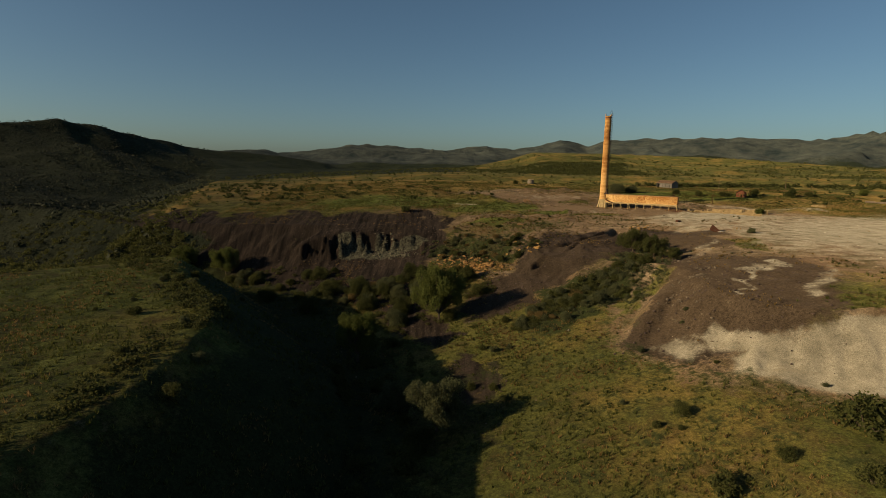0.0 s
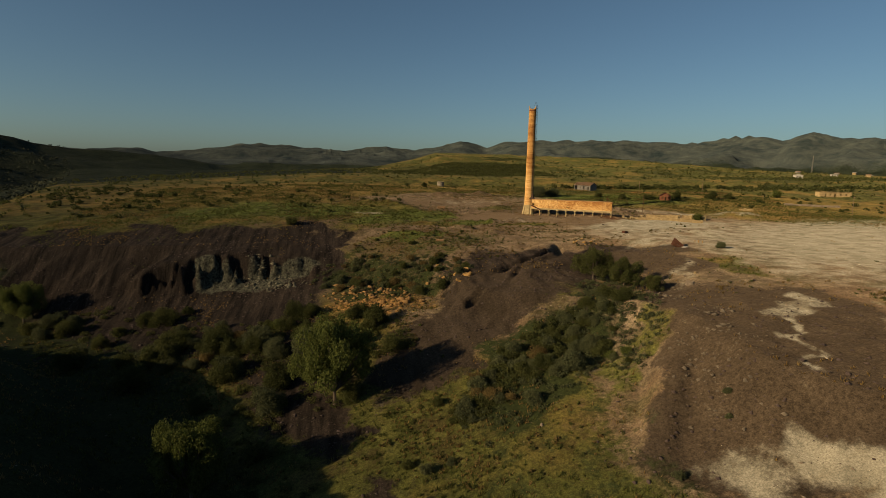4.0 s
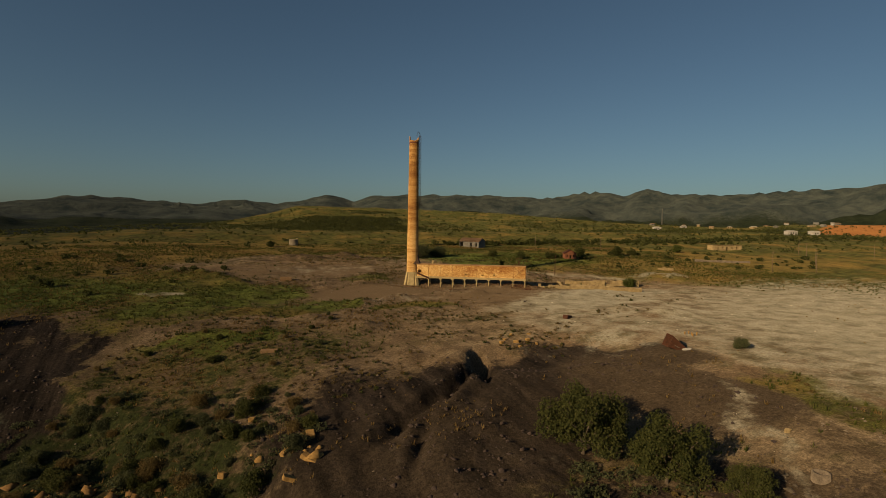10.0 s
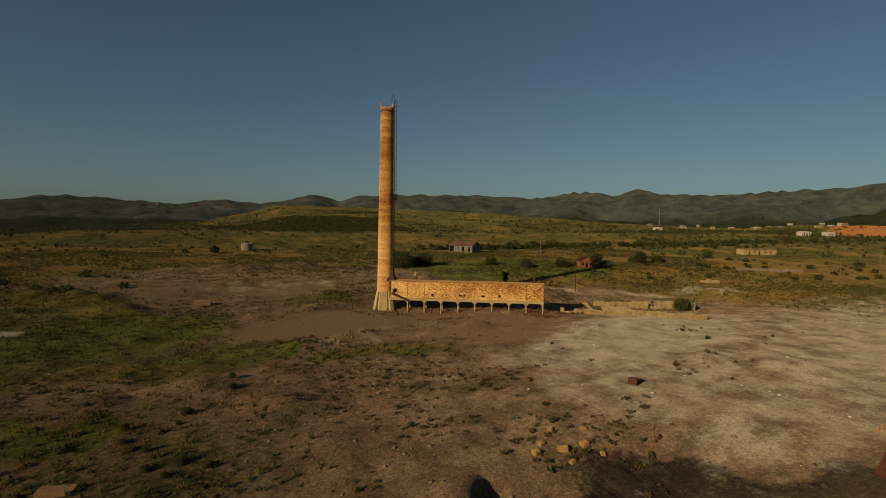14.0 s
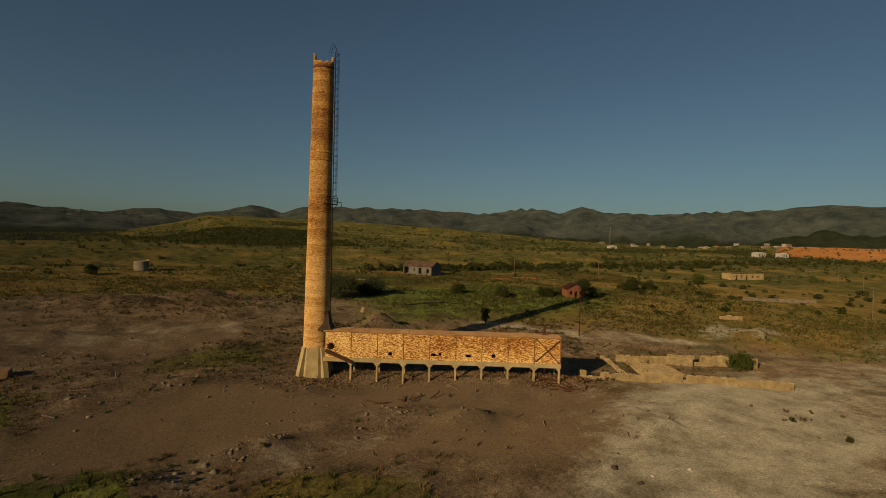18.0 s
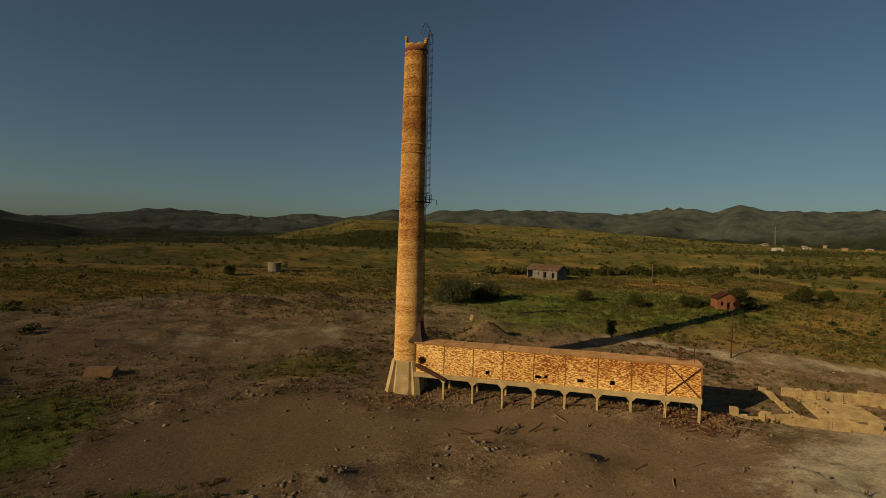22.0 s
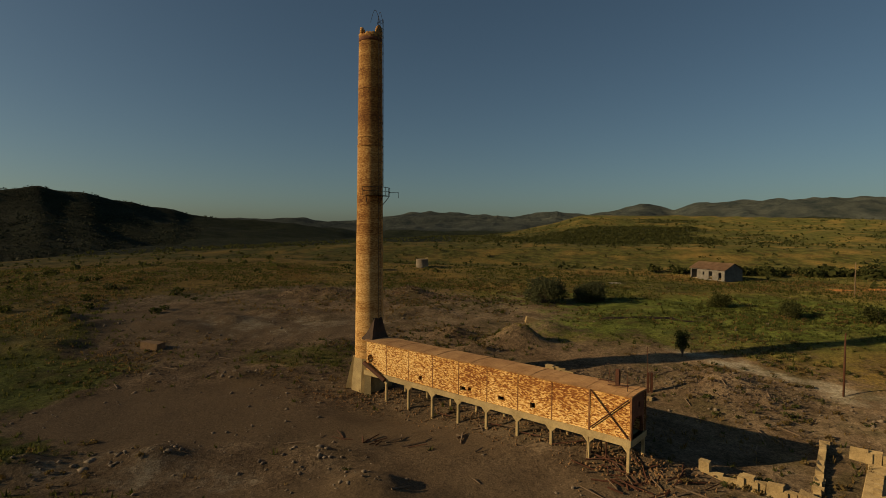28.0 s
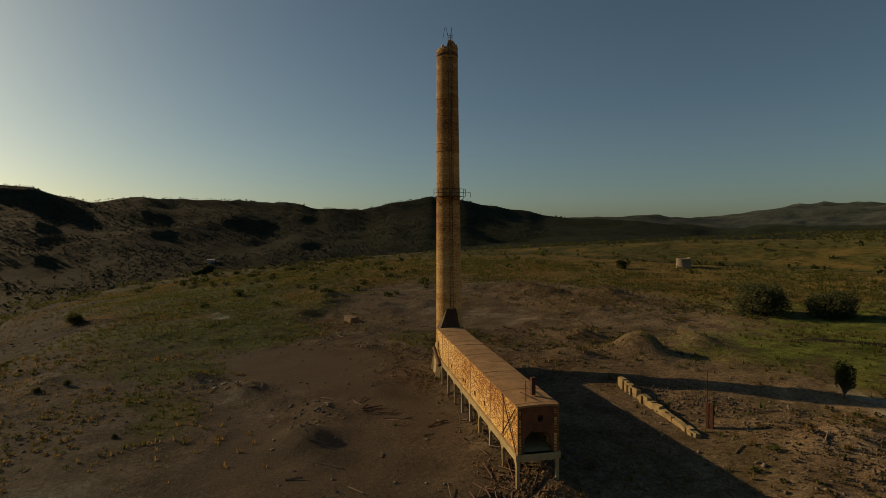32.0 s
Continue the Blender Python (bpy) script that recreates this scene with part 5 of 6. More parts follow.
far_scrub("undergrowth", 1300, 12, both(within(-42, 188, 62, 18, 140), within(-14, 105, 15, 50, 8), within(34, 143, 6, 20, -52), within(-8, 178, 28, 13, 150)), 0.6, 1.5, 120, "tangled dark undergrowth of the ravine", LEAF_DARK, 0.105)
far_scrub("slope_scrub", 850, 13, both(within(14, 208, 13, 26, 58), within(57, 152, 8, 24, -20), within(40, 142, 9, 28, -50)), 0.4, 1.1, 80, "grey-green low scrub on the slopes", LEAF_GREY, 0.13)
def weedy(x, y, rnd):
    z = zones(x, y)
    return rnd.rand(len(x)) < np.clip(-0.3 + 7.5 * fbm(x, y, 18, 4) - 2.0 * z["pale"] - 0.6 * z["slag"] - 2.0 * z["bare"], 0, 1)


far_scrub("low_weeds", 2600, 17, ring(0, 150, weedy), 0.2, 0.55, 22, "low dry weeds on the bare ground", LEAF_DRY, 0.26)
far_scrub("green_weeds", 2200, 18, ring(0, 170, weedy), 0.2, 0.6, 22, "low green weeds on the bare ground", LEAF_DARK, 0.26)
far_scrub("brow_scrub", 420, 14, both(within(-50, 345, 95, 46, -24), within(-128, 372, 30, 90, 24), within(-128, 372, 24, 90, 24), within(290, 412, 130, 14, -4), within(255, 320, 80, 30, -10), within(-200, 270, 80, 30, -20)), 0.8, 2.2, 60, "dark rounded bushes dotted along the plateau edge", LEAF_DARK, 0.2)
far_scrub("hill_thicket", 1500, 19, both(within(200, 760, 80, 70, -10), within(190, 900, 110, 110, 0)), 1.2, 3.0, 22, "dense dark scrub on the near hill", LEAF_DARK, 0.28)
far_scrub("hamlet_trees", 260, 20, both(within(210, 420, 60, 8, -4), within(300, 425, 90, 14, -4), within(480, 440, 160, 24, -4)), 1.6, 3.4, 60, "row of dark trees along the plain", LEAF_DARK, 0.2)
far_scrub("hill_scrub", 15000, 3, ring(170, 900, thick), 1.0, 2.7, 9, "dark green scrub on the far hill", LEAF_DARK, 0.34)
far_scrub("bank_scrub", 420, 27, both(within(-45, 76, 4, 34, 0), within(-54, 114, 5, 18, 35), within(-86, 148, 6, 28, 52)), 0.5, 1.5, 70, "dark scrub along the brow of the ravine", LEAF_DARK, 0.14)
far_scrub("bank_woods", 4200, 24, both(within(-210, 262, 120, 62, -30), within(-300, 330, 190, 120, -30), within(-170, 215, 70, 34, -25), within(-150, 250, 34, 20, -30)), 1.0, 2.8, 36, "dark scrub woods on the far bank of the ravine", LEAF_DARK, 0.17)
far_scrub("valley_woods", 24000, 4, ring(240, 1250, wild), 1.3, 3.2, 6, "dark woods over the western valley and hills", LEAF_FAR, 0.36)


def tufts(name, n, seed, weight, low, high, mat, label, box4=(-115, 265, 46, 430)):
    rnd = np.random.RandomState(seed)
    x, y = rnd.uniform(box4[0], box4[1], 5 * n), rnd.uniform(box4[2], box4[3], 5 * n)
    keep = rnd.rand(5 * n) < np.clip(weight(x, y), 0, 1)
    x, y = x[keep][:n], y[keep][:n]
    z = land(x, y)
    k = 6
    b = np.repeat(np.stack([x, y, z - 0.04], 1), k, 0)
    s = np.repeat(rnd.uniform(low, high, len(x)), k)[:, None]
    a = rnd.uniform(0, 6.283, len(b))
    out = np.stack([np.cos(a), np.sin(a), 0 * a], 1)
    side = np.stack([-np.sin(a), np.cos(a), 0 * a], 1)
    root = b + out * s * rnd.uniform(0, 0.5, (len(b), 1))
    tip = root + out * s * rnd.uniform(0.1, 0.7, (len(b), 1)) + np.array((0, 0, 1)) * s * rnd.uniform(0.5, 1.1, (len(b), 1))
    v = np.stack([root - side * s * 0.16, root + side * s * 0.16, tip], 1).reshape(-1, 3)
    return patchwork(name, label, "grass", mat, v, np.arange(len(v)).reshape(-1, 3))


def meadow(x, y):
    z = zones(x, y)
    return np.clip(z["grass"] - 0.8 * z["slag"] - z["pale"], 0, 1) * np.clip(0.5 + 2.5 * fbm(x, y, 14, 4), 0.05, 1)


def wispy(x, y):
    z = zones(x, y)
    return np.clip(0.34 + 0.5 * z["grass"] - 0.35 * z["slag"] - 0.8 * z["pale"] - 0.8 * z["bare"] - 0.5 * z["lush"], 0.01, 1) * np.clip(-0.25 + 7.5 * fbm(x + 90, y, 14, 4), 0.0, 1)


tufts("green_grass", 52000, 5, meadow, 0.3, 0.75, GRASS_GREEN, "green and olive grass tufts")
tufts("dry_grass", 42000, 6, wispy, 0.25, 0.65, GRASS_DRY, "dry straw-coloured grass tufts")


def stones(name, n, seed, weight, low, high, mat, label, box4=(-60, 215, 85, 400), lift=0.15):
    rnd = np.random.RandomState(seed)
    x, y = rnd.uniform(box4[0], box4[1], 6 * n), rnd.uniform(box4[2], box4[3], 6 * n)
    keep = rnd.rand(6 * n) < np.clip(weight(x, y), 0, 1)
    x, y = x[keep][:n], y[keep][:n]
    m = len(x)
    s = low * (high / low) ** (rnd.rand(m) ** 2.2)
    octa = np.array([(1, 0.3, 0), (-0.3, 1, 0.1), (-1, -0.2, 0), (0.2, -1, -0.1), (0.1, 0, 0.6), (0, 0, -0.6)], float)
    v = octa[None] * rnd.uniform(0.55, 1.3, (m, 6, 1)) + rnd.uniform(-0.25, 0.25, (m, 6, 3))
    a = rnd.uniform(0, 6.283, m)
    c, sn = np.cos(a)[:, None], np.sin(a)[:, None]
    v = np.stack([v[..., 0] * c - v[..., 1] * sn, v[..., 0] * sn + v[..., 1] * c, v[..., 2]], 2) * s[:, None, None]
    v = v + np.stack([x, y, land(x, y) + lift * s], 1)[:, None]
    tri = np.array([(0, 1, 4), (1, 2, 4), (2, 3, 4), (3, 0, 4), (1, 0, 5), (2, 1, 5), (3, 2, 5), (0, 3, 5)])
    f = (tri[None] + 6 * np.arange(m)[:, None, None]).reshape(-1, 3)
    return patchwork(name, label, "stones", mat, v.reshape(-1, 3), f)


def bare(x, y):
    z = zones(x, y)
    return np.clip(1 - z["grass"] - 0.9 * z["pale"] - z["slag"], 0.02, 1) * np.clip(0.05 + 4 * fbm(x, y, 12, 4), 0.02, 1)


def slaggy(x, y):
    z = zones(x, y)
    return np.clip(z["slag"], 0, 1) * np.clip(0.4 + 3 * fbm(x, y, 9, 4), 0, 1)


def chalky(x, y):
    z = zones(x, y)
    return np.clip(z["pale"], 0, 1) * np.clip(0.1 + 2 * fbm(x, y, 9, 4), 0, 1)


def craggy(x, y):
    return np.clip(zones(x, y)["rock"] * 1.5, 0, 1)


stones("gravel", 12000, 7, bare, 0.05, 0.36, STONE, "grey-brown stones over the bare ground")
stones("slag_clods", 12000, 8, slaggy, 0.08, 0.45, plain("slag_clod", (0.025, 0.019, 0.018), (0.085, 0.06, 0.05), 0.7, 0.85, 0, 0.03), "dark slag clods on the tips", (-200, 110, 85, 330))
stones("pale_rubble", 2600, 9, chalky, 0.06, 0.35, plain("pale_stone", (0.3, 0.26, 0.2), (0.55, 0.5, 0.4), 0.8, 0.9, 0, 0.03), "pale rubble on the tailings")
stones("outcrop_rocks", 420, 15, lambda x, y: patch(x, y, -21, 226, 11, 5, -40), 0.25, 1.0, plain("outcrop_stone", (0.045, 0.045, 0.033), (0.15, 0.138, 0.095), 0.8, 0.9, 0, 0.05), "pale grey-green broken rock low on the slag wall", (-45, 5, 205, 250))
stones("tip_rubble", 900, 25, lambda x, y: np.maximum(patch(x, y, 60, 131, 7, 22, -25, 0.6), 0.7 * patch(x, y, 73, 152, 8, 10, 0, 0.6)) * np.clip(0.3 + 4 * fbm(x, y, 7, 3), 0, 1), 0.12, 0.6, plain("tip_stone", (0.035, 0.028, 0.022), (0.17, 0.14, 0.1), 0.25, 0.9, 0, 0.04), "mixed dark and pale rubble down the tip", (40, 95, 95, 175))
stones("heap_rubble", 900, 26, lambda x, y: np.maximum.reduce([patch(x, y, 73, 269.5, 5, 2.6, 20, 0.6), patch(x, y, 89.5, 271.5, 4, 2, 0, 0.6), 0.8 * patch(x, y, 57.3, 290.5, 2.4, 1.6, 0, 0.6), 0.7 * patch(x, y, 69, 293.4, 2.4, 1.6, 0, 0.6), 0.6 * patch(x, y, 62, 266, 4, 2.5, 0, 0.6), 0.8 * patch(x, y, 96, 265.5, 3, 1.6, 0, 0.6), 0.5 * patch(x, y, 101, 310, 4, 2, 0, 0.6)]), 0.08, 0.5, STONE, "grey stones on the small spoil heaps", (45, 110, 255, 320))
stones("ridge_blocks", 46, 16, lambda x, y: patch(x, y, 31, 193, 9, 2.2, -48), 0.35, 1.2, ROCK, "ochre blocks along the crest of the cliff", (15, 50, 175, 215))
stones("cliff_rocks", 300, 10, lambda x, y: patch(x, y, 9, 197, 15, 7, -50), 0.35, 1.5, plain("cliff_stone", (0.09, 0.05, 0.02), (0.33, 0.19, 0.07), 0.9, 0.9, 0, 0.08), "ochre rocks of the ravine cliff", (-25, 40, 170, 225), 0.1)


# ---- ruins, houses and scrap ----


def jagged_block(bm, x0, x1, y0, y1, z0, z1, rnd, rough=0.2):
    vs = box(bm, x0, x1, y0, y1, z0, z1)
    for v in vs:
        v.co += Vector((rnd.uniform(-rough, rough) * 0.4, rnd.uniform(-rough, rough) * 0.4, rnd.uniform(-rough, rough) if v.co.z > (z0 + z1) / 2 else 0))


def ruin_wall(label, a, b, height, thick_, seed, gaps=(), mat=RUIN, piece=1.15, category="ruined wall", ground=None):
    """A broken masonry wall in pieces from a to b. height: from start to end."""
    rnd = random.Random(seed)
    a, b = Vector(a), Vector(b)
    length = (b - a).length
    m = Matrix.Translation((a.x, a.y, 0)) @ Matrix.Rotation(math.atan2(b.y - a.y, b.x - a.x), 4, "Z")
    ob = thing("ruined_wall", label, category, m, "ruined walls beside the flue")
    u = 0.0
    while u < length - 0.2:
        w = min(length - u, piece * rnd.uniform(0.75, 1.3))
        s = (u + w / 2) / length
        h = height[0] + (height[1] - height[0]) * s + rnd.uniform(-0.14, 0.1)
        if any(g0 < s < g1 for g0, g1 in gaps):
            h *= 0.35
        p = m @ Vector((u + w / 2, 0, 0))
        g = z_at(p.x, p.y) if ground is None else ground
        bm = bmesh.new()
        jagged_block(bm, u, u + w - 0.03, -thick_ / 2, thick_ / 2, g - 0.5, g + max(0.25, h), rnd, 0.15)
        part("masonry_piece", bm, mat, ob)
        if rnd.random() < 0.4:
            bm = bmesh.new()
            jagged_block(bm, u - 0.2, u + 0.35, -thick_ / 2 - 0.18, thick_ / 2 + 0.1, g - 0.5, g + max(0.25, h) * 0.92, rnd, 0.06)
            part("pier", bm, mat, ob)
        u += w
    return ob


ruin_wall("long low broken ochre masonry wall", (125.8, 275.4), (152.4, 255.6), (0.95, 1.25), 0.7, 1, ((0.03, 0.09), (0.5, 0.53)))
ruin_wall("pale broken masonry wall", (141.5, 281.5), (152.5, 273.0), (1.1, 1.5), 0.6, 2)
ruin_wall("pale broken masonry wall", (150.0, 276.5), (161.5, 266.0), (1.7, 1.9), 0.6, 3, ((0.3, 0.4),))
ruin_wall("low ochre foundation wall", (134.5, 273.0), (140.4, 284.0), (0.35, 0.7), 0.6, 4)
ruin_wall("stepped ochre masonry wall with a window gap", (112.4, 302.2), (125.6, 294.0), (1.25, 0.35), 0.6, 5, ((0.26, 0.36),))
ruin_wall("long low brown foundation far off", (250, 318), (275, 306), (1.1, 1.1), 0.8, 6, mat=STONE, piece=4)
ruin_wall("low pale foundation block", (206, 300), (212, 297), (1.0, 1.0), 0.8, 7)


def slab_with_blocks():
    m = Matrix.Translation((138.3, 273.6, z_at(142, 275) - 0.1)) @ Matrix.Rotation(radians(-32), 4, "Z")
    ob = thing("foundation_slab", "ochre concrete foundation slab with mounting blocks", "foundation", m)
    bm = bmesh.new()
    box(bm, 0, 7.5, -1.0, 8.4, -0.6, 0.4)
    bmesh.ops.bevel(bm, geom=bm.edges[:], offset=0.08, segments=1, affect="EDGES")
    part("slab", bm, RUIN, ob)
    for k in range(4):
        bm = bmesh.new()
        box(bm, 0.7, 1.3, 0.2 + 1.3 * k, 0.75 + 1.3 * k, 0.39, 0.8)
        part("mounting_block", bm, RUIN, ob)


slab_with_blocks()


def gabled_house(name, label, x, y, turn, length, width, eaves, ridge, wall_mat, roof_mat, doors, windows, roof_label, gable=()):
    """Walls with openings in the long front (y = 0), a pitched roof along x."""
    g = z_at(x, y)
    m = Matrix.Translation((x, y, g)) @ Matrix.Rotation(radians(turn), 4, "Z")
    ob = thing(name, label, "house", m)
    t = 0.3
    openings = [(a, b, 0.0, top) for a, b, top in doors] + [(a, b, lo, hi) for a, b, lo, hi in windows]
    bm = bmesh.new()
    xs = sorted({0.0, length, *[o[0] for o in openings], *[o[1] for o in openings]})
    for a, b in zip(xs, xs[1:]):
        mid = (a + b) / 2
        spans, low = [], -0.5
        for o in sorted((o for o in openings if o[0] < mid < o[1]), key=lambda o: o[2]):
            if o[2] > low:
                spans.append((low, o[2]))
            low = o[3]
        spans.append((low, eaves))
        for c, d in spans:
            if d > c + 0.01:
                box(bm, a, b, 0, t, c, d)
    part("front_wall", bm, wall_mat, ob)
    bm = bmesh.new()
    box(bm, 0, length, width - t, width, -0.5, eaves)
    part("back_wall", bm, wall_mat, ob)
    for u in (0, length - t):
        bm = bmesh.new()
        foot = [(t + 0.01, -0.5)]
        for a, b, lo, hi in gable:
            mid = (a + b) / 2
            foot += [(mid, -0.5), (mid, lo), (a, lo), (a, hi), (b, hi), (b, lo), (mid + 0.006, lo), (mid + 0.006, -0.5)]
        prism(bm, foot + [(width - t - 0.01, -0.5), (width - t - 0.01, eaves), (width / 2, ridge - 0.12), (t + 0.01, eaves)], t, Matrix(((0, 1, 0, u), (1, 0, 0, 0), (0, 0, 1, 0), (0, 0, 0, 1))))
        part("end_wall", bm, wall_mat, ob)
    bm = bmesh.new()
    box(bm, t, length - t, t, width - t, -0.3, 0.05)
    part("floor_slab", bm, CONCRETE, ob)
    over = 0.45
    for side in (0, 1):
        n = max(4, int(length / 1.0))
        drop = (ridge - eaves) / (width / 2) * over
        for k in range(n):
            a, b = -over + (length + 2 * over) * k / n, -over + (length + 2 * over) * (k + 1) / n
            bm = bmesh.new()
            y0, y1 = (-over, width / 2) if side == 0 else (width / 2, width + over)
            z0, z1 = (eaves - drop, ridge) if side == 0 else (ridge, eaves - drop)
            lift = 0.02 * (k % 2)
            vs = [bm.verts.new(p) for p in ((a, y0, z0 + lift), (b - 0.01, y0, z0 + lift), (b - 0.01, y1, z1 + lift), (a, y1, z1 + lift))]
            bm.faces.new(vs)
            bmesh.ops.solidify(bm, geom=bm.faces[:], thickness=-0.06)
            part("roof_sheet", bm, roof_mat, ob, roof_label)
    return ob


gabled_house("long_house", "abandoned grey plastered house with rusted tin roof", 161.0, 407.5, -62, 13.5, 7.0, 3.3, 5.2, PLASTER, TIN, ((0.4, 2.6, 2.8), (7.4, 8.8, 2.5), (11.2, 12.3, 2.3)), ((5.0, 5.6, 1.2, 2.2),), "rusted tin roofing sheet")
gabled_house("brick_house", "small red brick ruin with a gable", 188.5, 334.5, 62, 6.0, 5.6, 3.0, 4.6, RED_WALL, OLD_ROOF, ((2.4, 3.3, 2.1),), ((0.9, 1.5, 1.2, 2.0), (4.3, 4.9, 1.2, 2.0)), "", ((0.9, 1.6, 1.1, 2.1), (2.4, 3.2, 0.05, 2.1), (4.0, 4.7, 1.1, 2.1)))
gabled_house("roofless_block", "long pale roofless concrete building", 318.0, 362.0, -16, 20.0, 6.0, 3.4, 3.6, RUIN, RUIN, ((3, 4, 2.3), (9, 10.2, 2.3)), ((6, 7.2, 1.2, 2.3), (12.5, 13.8, 1.2, 2.3), (16, 17, 1.2, 2.3)), "")


def tank():
    ob = thing("water_tank", "round weathered concrete water tank on the plateau", "tank", Matrix.Translation((68.2, 425, z_at(68.2, 425))) @ Matrix.Diagonal((0.8, 0.8, 0.82, 1)))
    bm = bmesh.new()
    rings(bm, [(2.9, -0.5), (2.95, 0.3), (2.9, 3.6), (2.95, 3.65), (2.95, 3.9), (2.6, 3.9), (2.6, 1.5)], 28, True)
    part("tank_wall", bm, TANK, ob)
    bm = bmesh.new()
    box(bm, 1.8, 2.9, -0.4, 0.5, 3.8, 4.5)
    part("hatch", bm, CONCRETE, ob)


tank()


def hopper():
    """A tipped sheet-steel bin."""
    x, y = 99.6, 194.6
    ob = thing("tipped_hopper", "rusted steel hopper lying tipped on pale ground", "hopper", Matrix.Translation((x, y, z_at(x, y) + 0.75)) @ Matrix.Rotation(radians(-22), 4, "Z") @ Matrix.Rotation(radians(24), 4, "Y"))
    bm = bmesh.new()
    a = [(-1.5, -1.2, -0.9), (-1.5, 1.2, -0.9), (-1.5, 1.2, 1.25), (-1.5, -1.2, 1.25)]
    b = [(1.7, -0.8, -0.55), (1.7, 0.8, -0.55), (1.7, 0.8, 0.35), (1.7, -0.8, 0.35)]
    va, vb = [bm.verts.new(p) for p in a], [bm.verts.new(p) for p in b]
    for k in range(4):
        bm.faces.new((va[k], va[(k + 1) % 4], vb[(k + 1) % 4], vb[k]))
    bm.faces.new(vb)
    bmesh.ops.recalc_face_normals(bm, faces=bm.faces[:])
    bmesh.ops.solidify(bm, geom=bm.faces[:], thickness=0.06)
    part("bin", bm, RUST, ob)
    for p, q in ((a[0], a[1]), (a[1], a[2]), (a[2], a[3]), (a[3], a[0])):
        part("rim_angle", one(bar, p, q, 0.14), RUST, ob)
    for k in range(5):
        u = -0.1 + 0.22 * k
        part("paint_mark", one(bar, (u - 0.4, -1.13 + 0.1 * (u + 0.4), -0.25 + 0.1 * (k % 2)), (u - 0.22, -1.11 + 0.1 * (u + 0.5), -0.12 - 0.16 * (k % 2)), 0.08), PLASTER, ob, "faded pale sprayed mark")
    z = z_at(100.6, 193.3)
    ob = thing("lime_heap", "small white lime heap beside the hopper", "heap", Matrix.Translation((100.9, 193.0, z)))
    bm = bmesh.new()
    bmesh.ops.create_icosphere(bm, subdivisions=2, radius=1, matrix=Matrix.Diagonal((1.2, 0.55, 0.28, 1)))
    for v in bm.verts:
        v.co *= 1 + 0.3 * noise.noise(v.co * 2.5)
    part("heap", bm, WHITE, ob)


hopper()


def crate(label, x, y, turn, lx, ly, lz, tilt=0.0, mat=RUIN, name="concrete_block", category="block", sink=0.15):
    """A worn block with chipped corners."""
    rnd = random.Random(int(x * 7 + y))
    ob_m = Matrix.Translation((x, y, z_at(x, y) - sink)) @ Matrix.Rotation(radians(turn), 4, "Z") @ Matrix.Rotation(radians(tilt), 4, "Y")
    bm = bmesh.new()
    box(bm, -lx / 2, lx / 2, -ly / 2, ly / 2, 0, lz)
    bmesh.ops.bevel(bm, geom=bm.edges[:], offset=0.06 * min(lx, ly, lz) + 0.02, segments=1, affect="EDGES")
    for v in bm.verts:
        v.co += Vector((rnd.uniform(-1, 1), rnd.uniform(-1, 1), rnd.uniform(-1, 1))) * 0.05 * min(lx, ly, lz)
    ob = part(name, bm, mat, None)
    ob.matrix_world = ob_m
    return tagged(ob, label, category)


OCHRE = plain("ochre_brickwork", (0.12, 0.07, 0.035), (0.27, 0.17, 0.09), 1.4, 0.9, 0, 0.03)
crate("tilted ochre concrete block on a spoil heap", 110.2, 327.4, 10, 2.6, 1.2, 1.2, 14)
crate("low ochre brick box foundation in the weeds", 47.0, 303.8, -6, 3.6, 1.8, 1.2, 2, OCHRE, "brick_foundation", "foundation")
crate("low brick foundation in the weeds", 33.2, 227.8, -12, 3.0, 1.4, 0.6, 0, OCHRE, "brick_foundation", "foundation")
crate("rusty scrap lump on the tailings", 99.5, 225.5, 20, 2.0, 1.3, 0.9, 8, RUST, "scrap_lump", "scrap")
crate("small ochre block on bare ground", 83.8, 163.9, 20, 0.7, 0.6, 0.5)
for k_, (x_, y_, lx_, ly_, lz_, t_) in enumerate(((24.8, 202.6, 0.7, 0.6, 1.3, 5), (28.3, 205.0, 1.7, 0.9, 0.6, 14), (29.5, 210.0, 2.4, 0.8, 0.6, 10), (26.6, 203.5, 1.1, 0.8, 0.6, 20), (31.3, 192.4, 1.6, 0.7, 0.5, 24), (34.6, 194.5, 1.3, 1.1, 0.9, 10),
                                               (33.4, 188.5, 2.3, 1.0, 0.6, 18), (31.0, 186.0, 2.4, 0.9, 0.5, 22), (24.0, 196.0, 0.9, 0.9, 0.7, 12), (76.2, 216.0, 0.8, 0.7, 0.6, 5), (79.3, 215.4, 1.1, 0.8, 0.5, 12), (81.7, 215.0, 0.9, 0.7, 0.5, 2),
                                               (80.2, 219.0, 0.9, 0.6, 0.5, 8), (77.6, 217.2, 0.7, 0.7, 0.4, 0), (83.5, 217.5, 0.8, 0.5, 0.4, 9), (79.0, 213.6, 0.7, 0.5, 0.4, 0), (82.6, 213.2, 0.6, 0.5, 0.4, 4))):
    tagged(crate("ochre quarried rock block", x_, y_, 30 + 47 * k_, lx_, ly_, lz_, t_, ROCK, "rock_block", "rock"), group="quarried blocks")
for x_, y_ in ((110.4, 201.8), (110.9, 200.6), (111.6, 201.9), (110.2, 199.7), (112.0, 200.3)):
    tagged(crate("short ochre stub post on the tailings", x_, y_, 10, 0.22, 0.22, 0.75, 0, ROCK, "stub_post", "post"), group="stub posts")
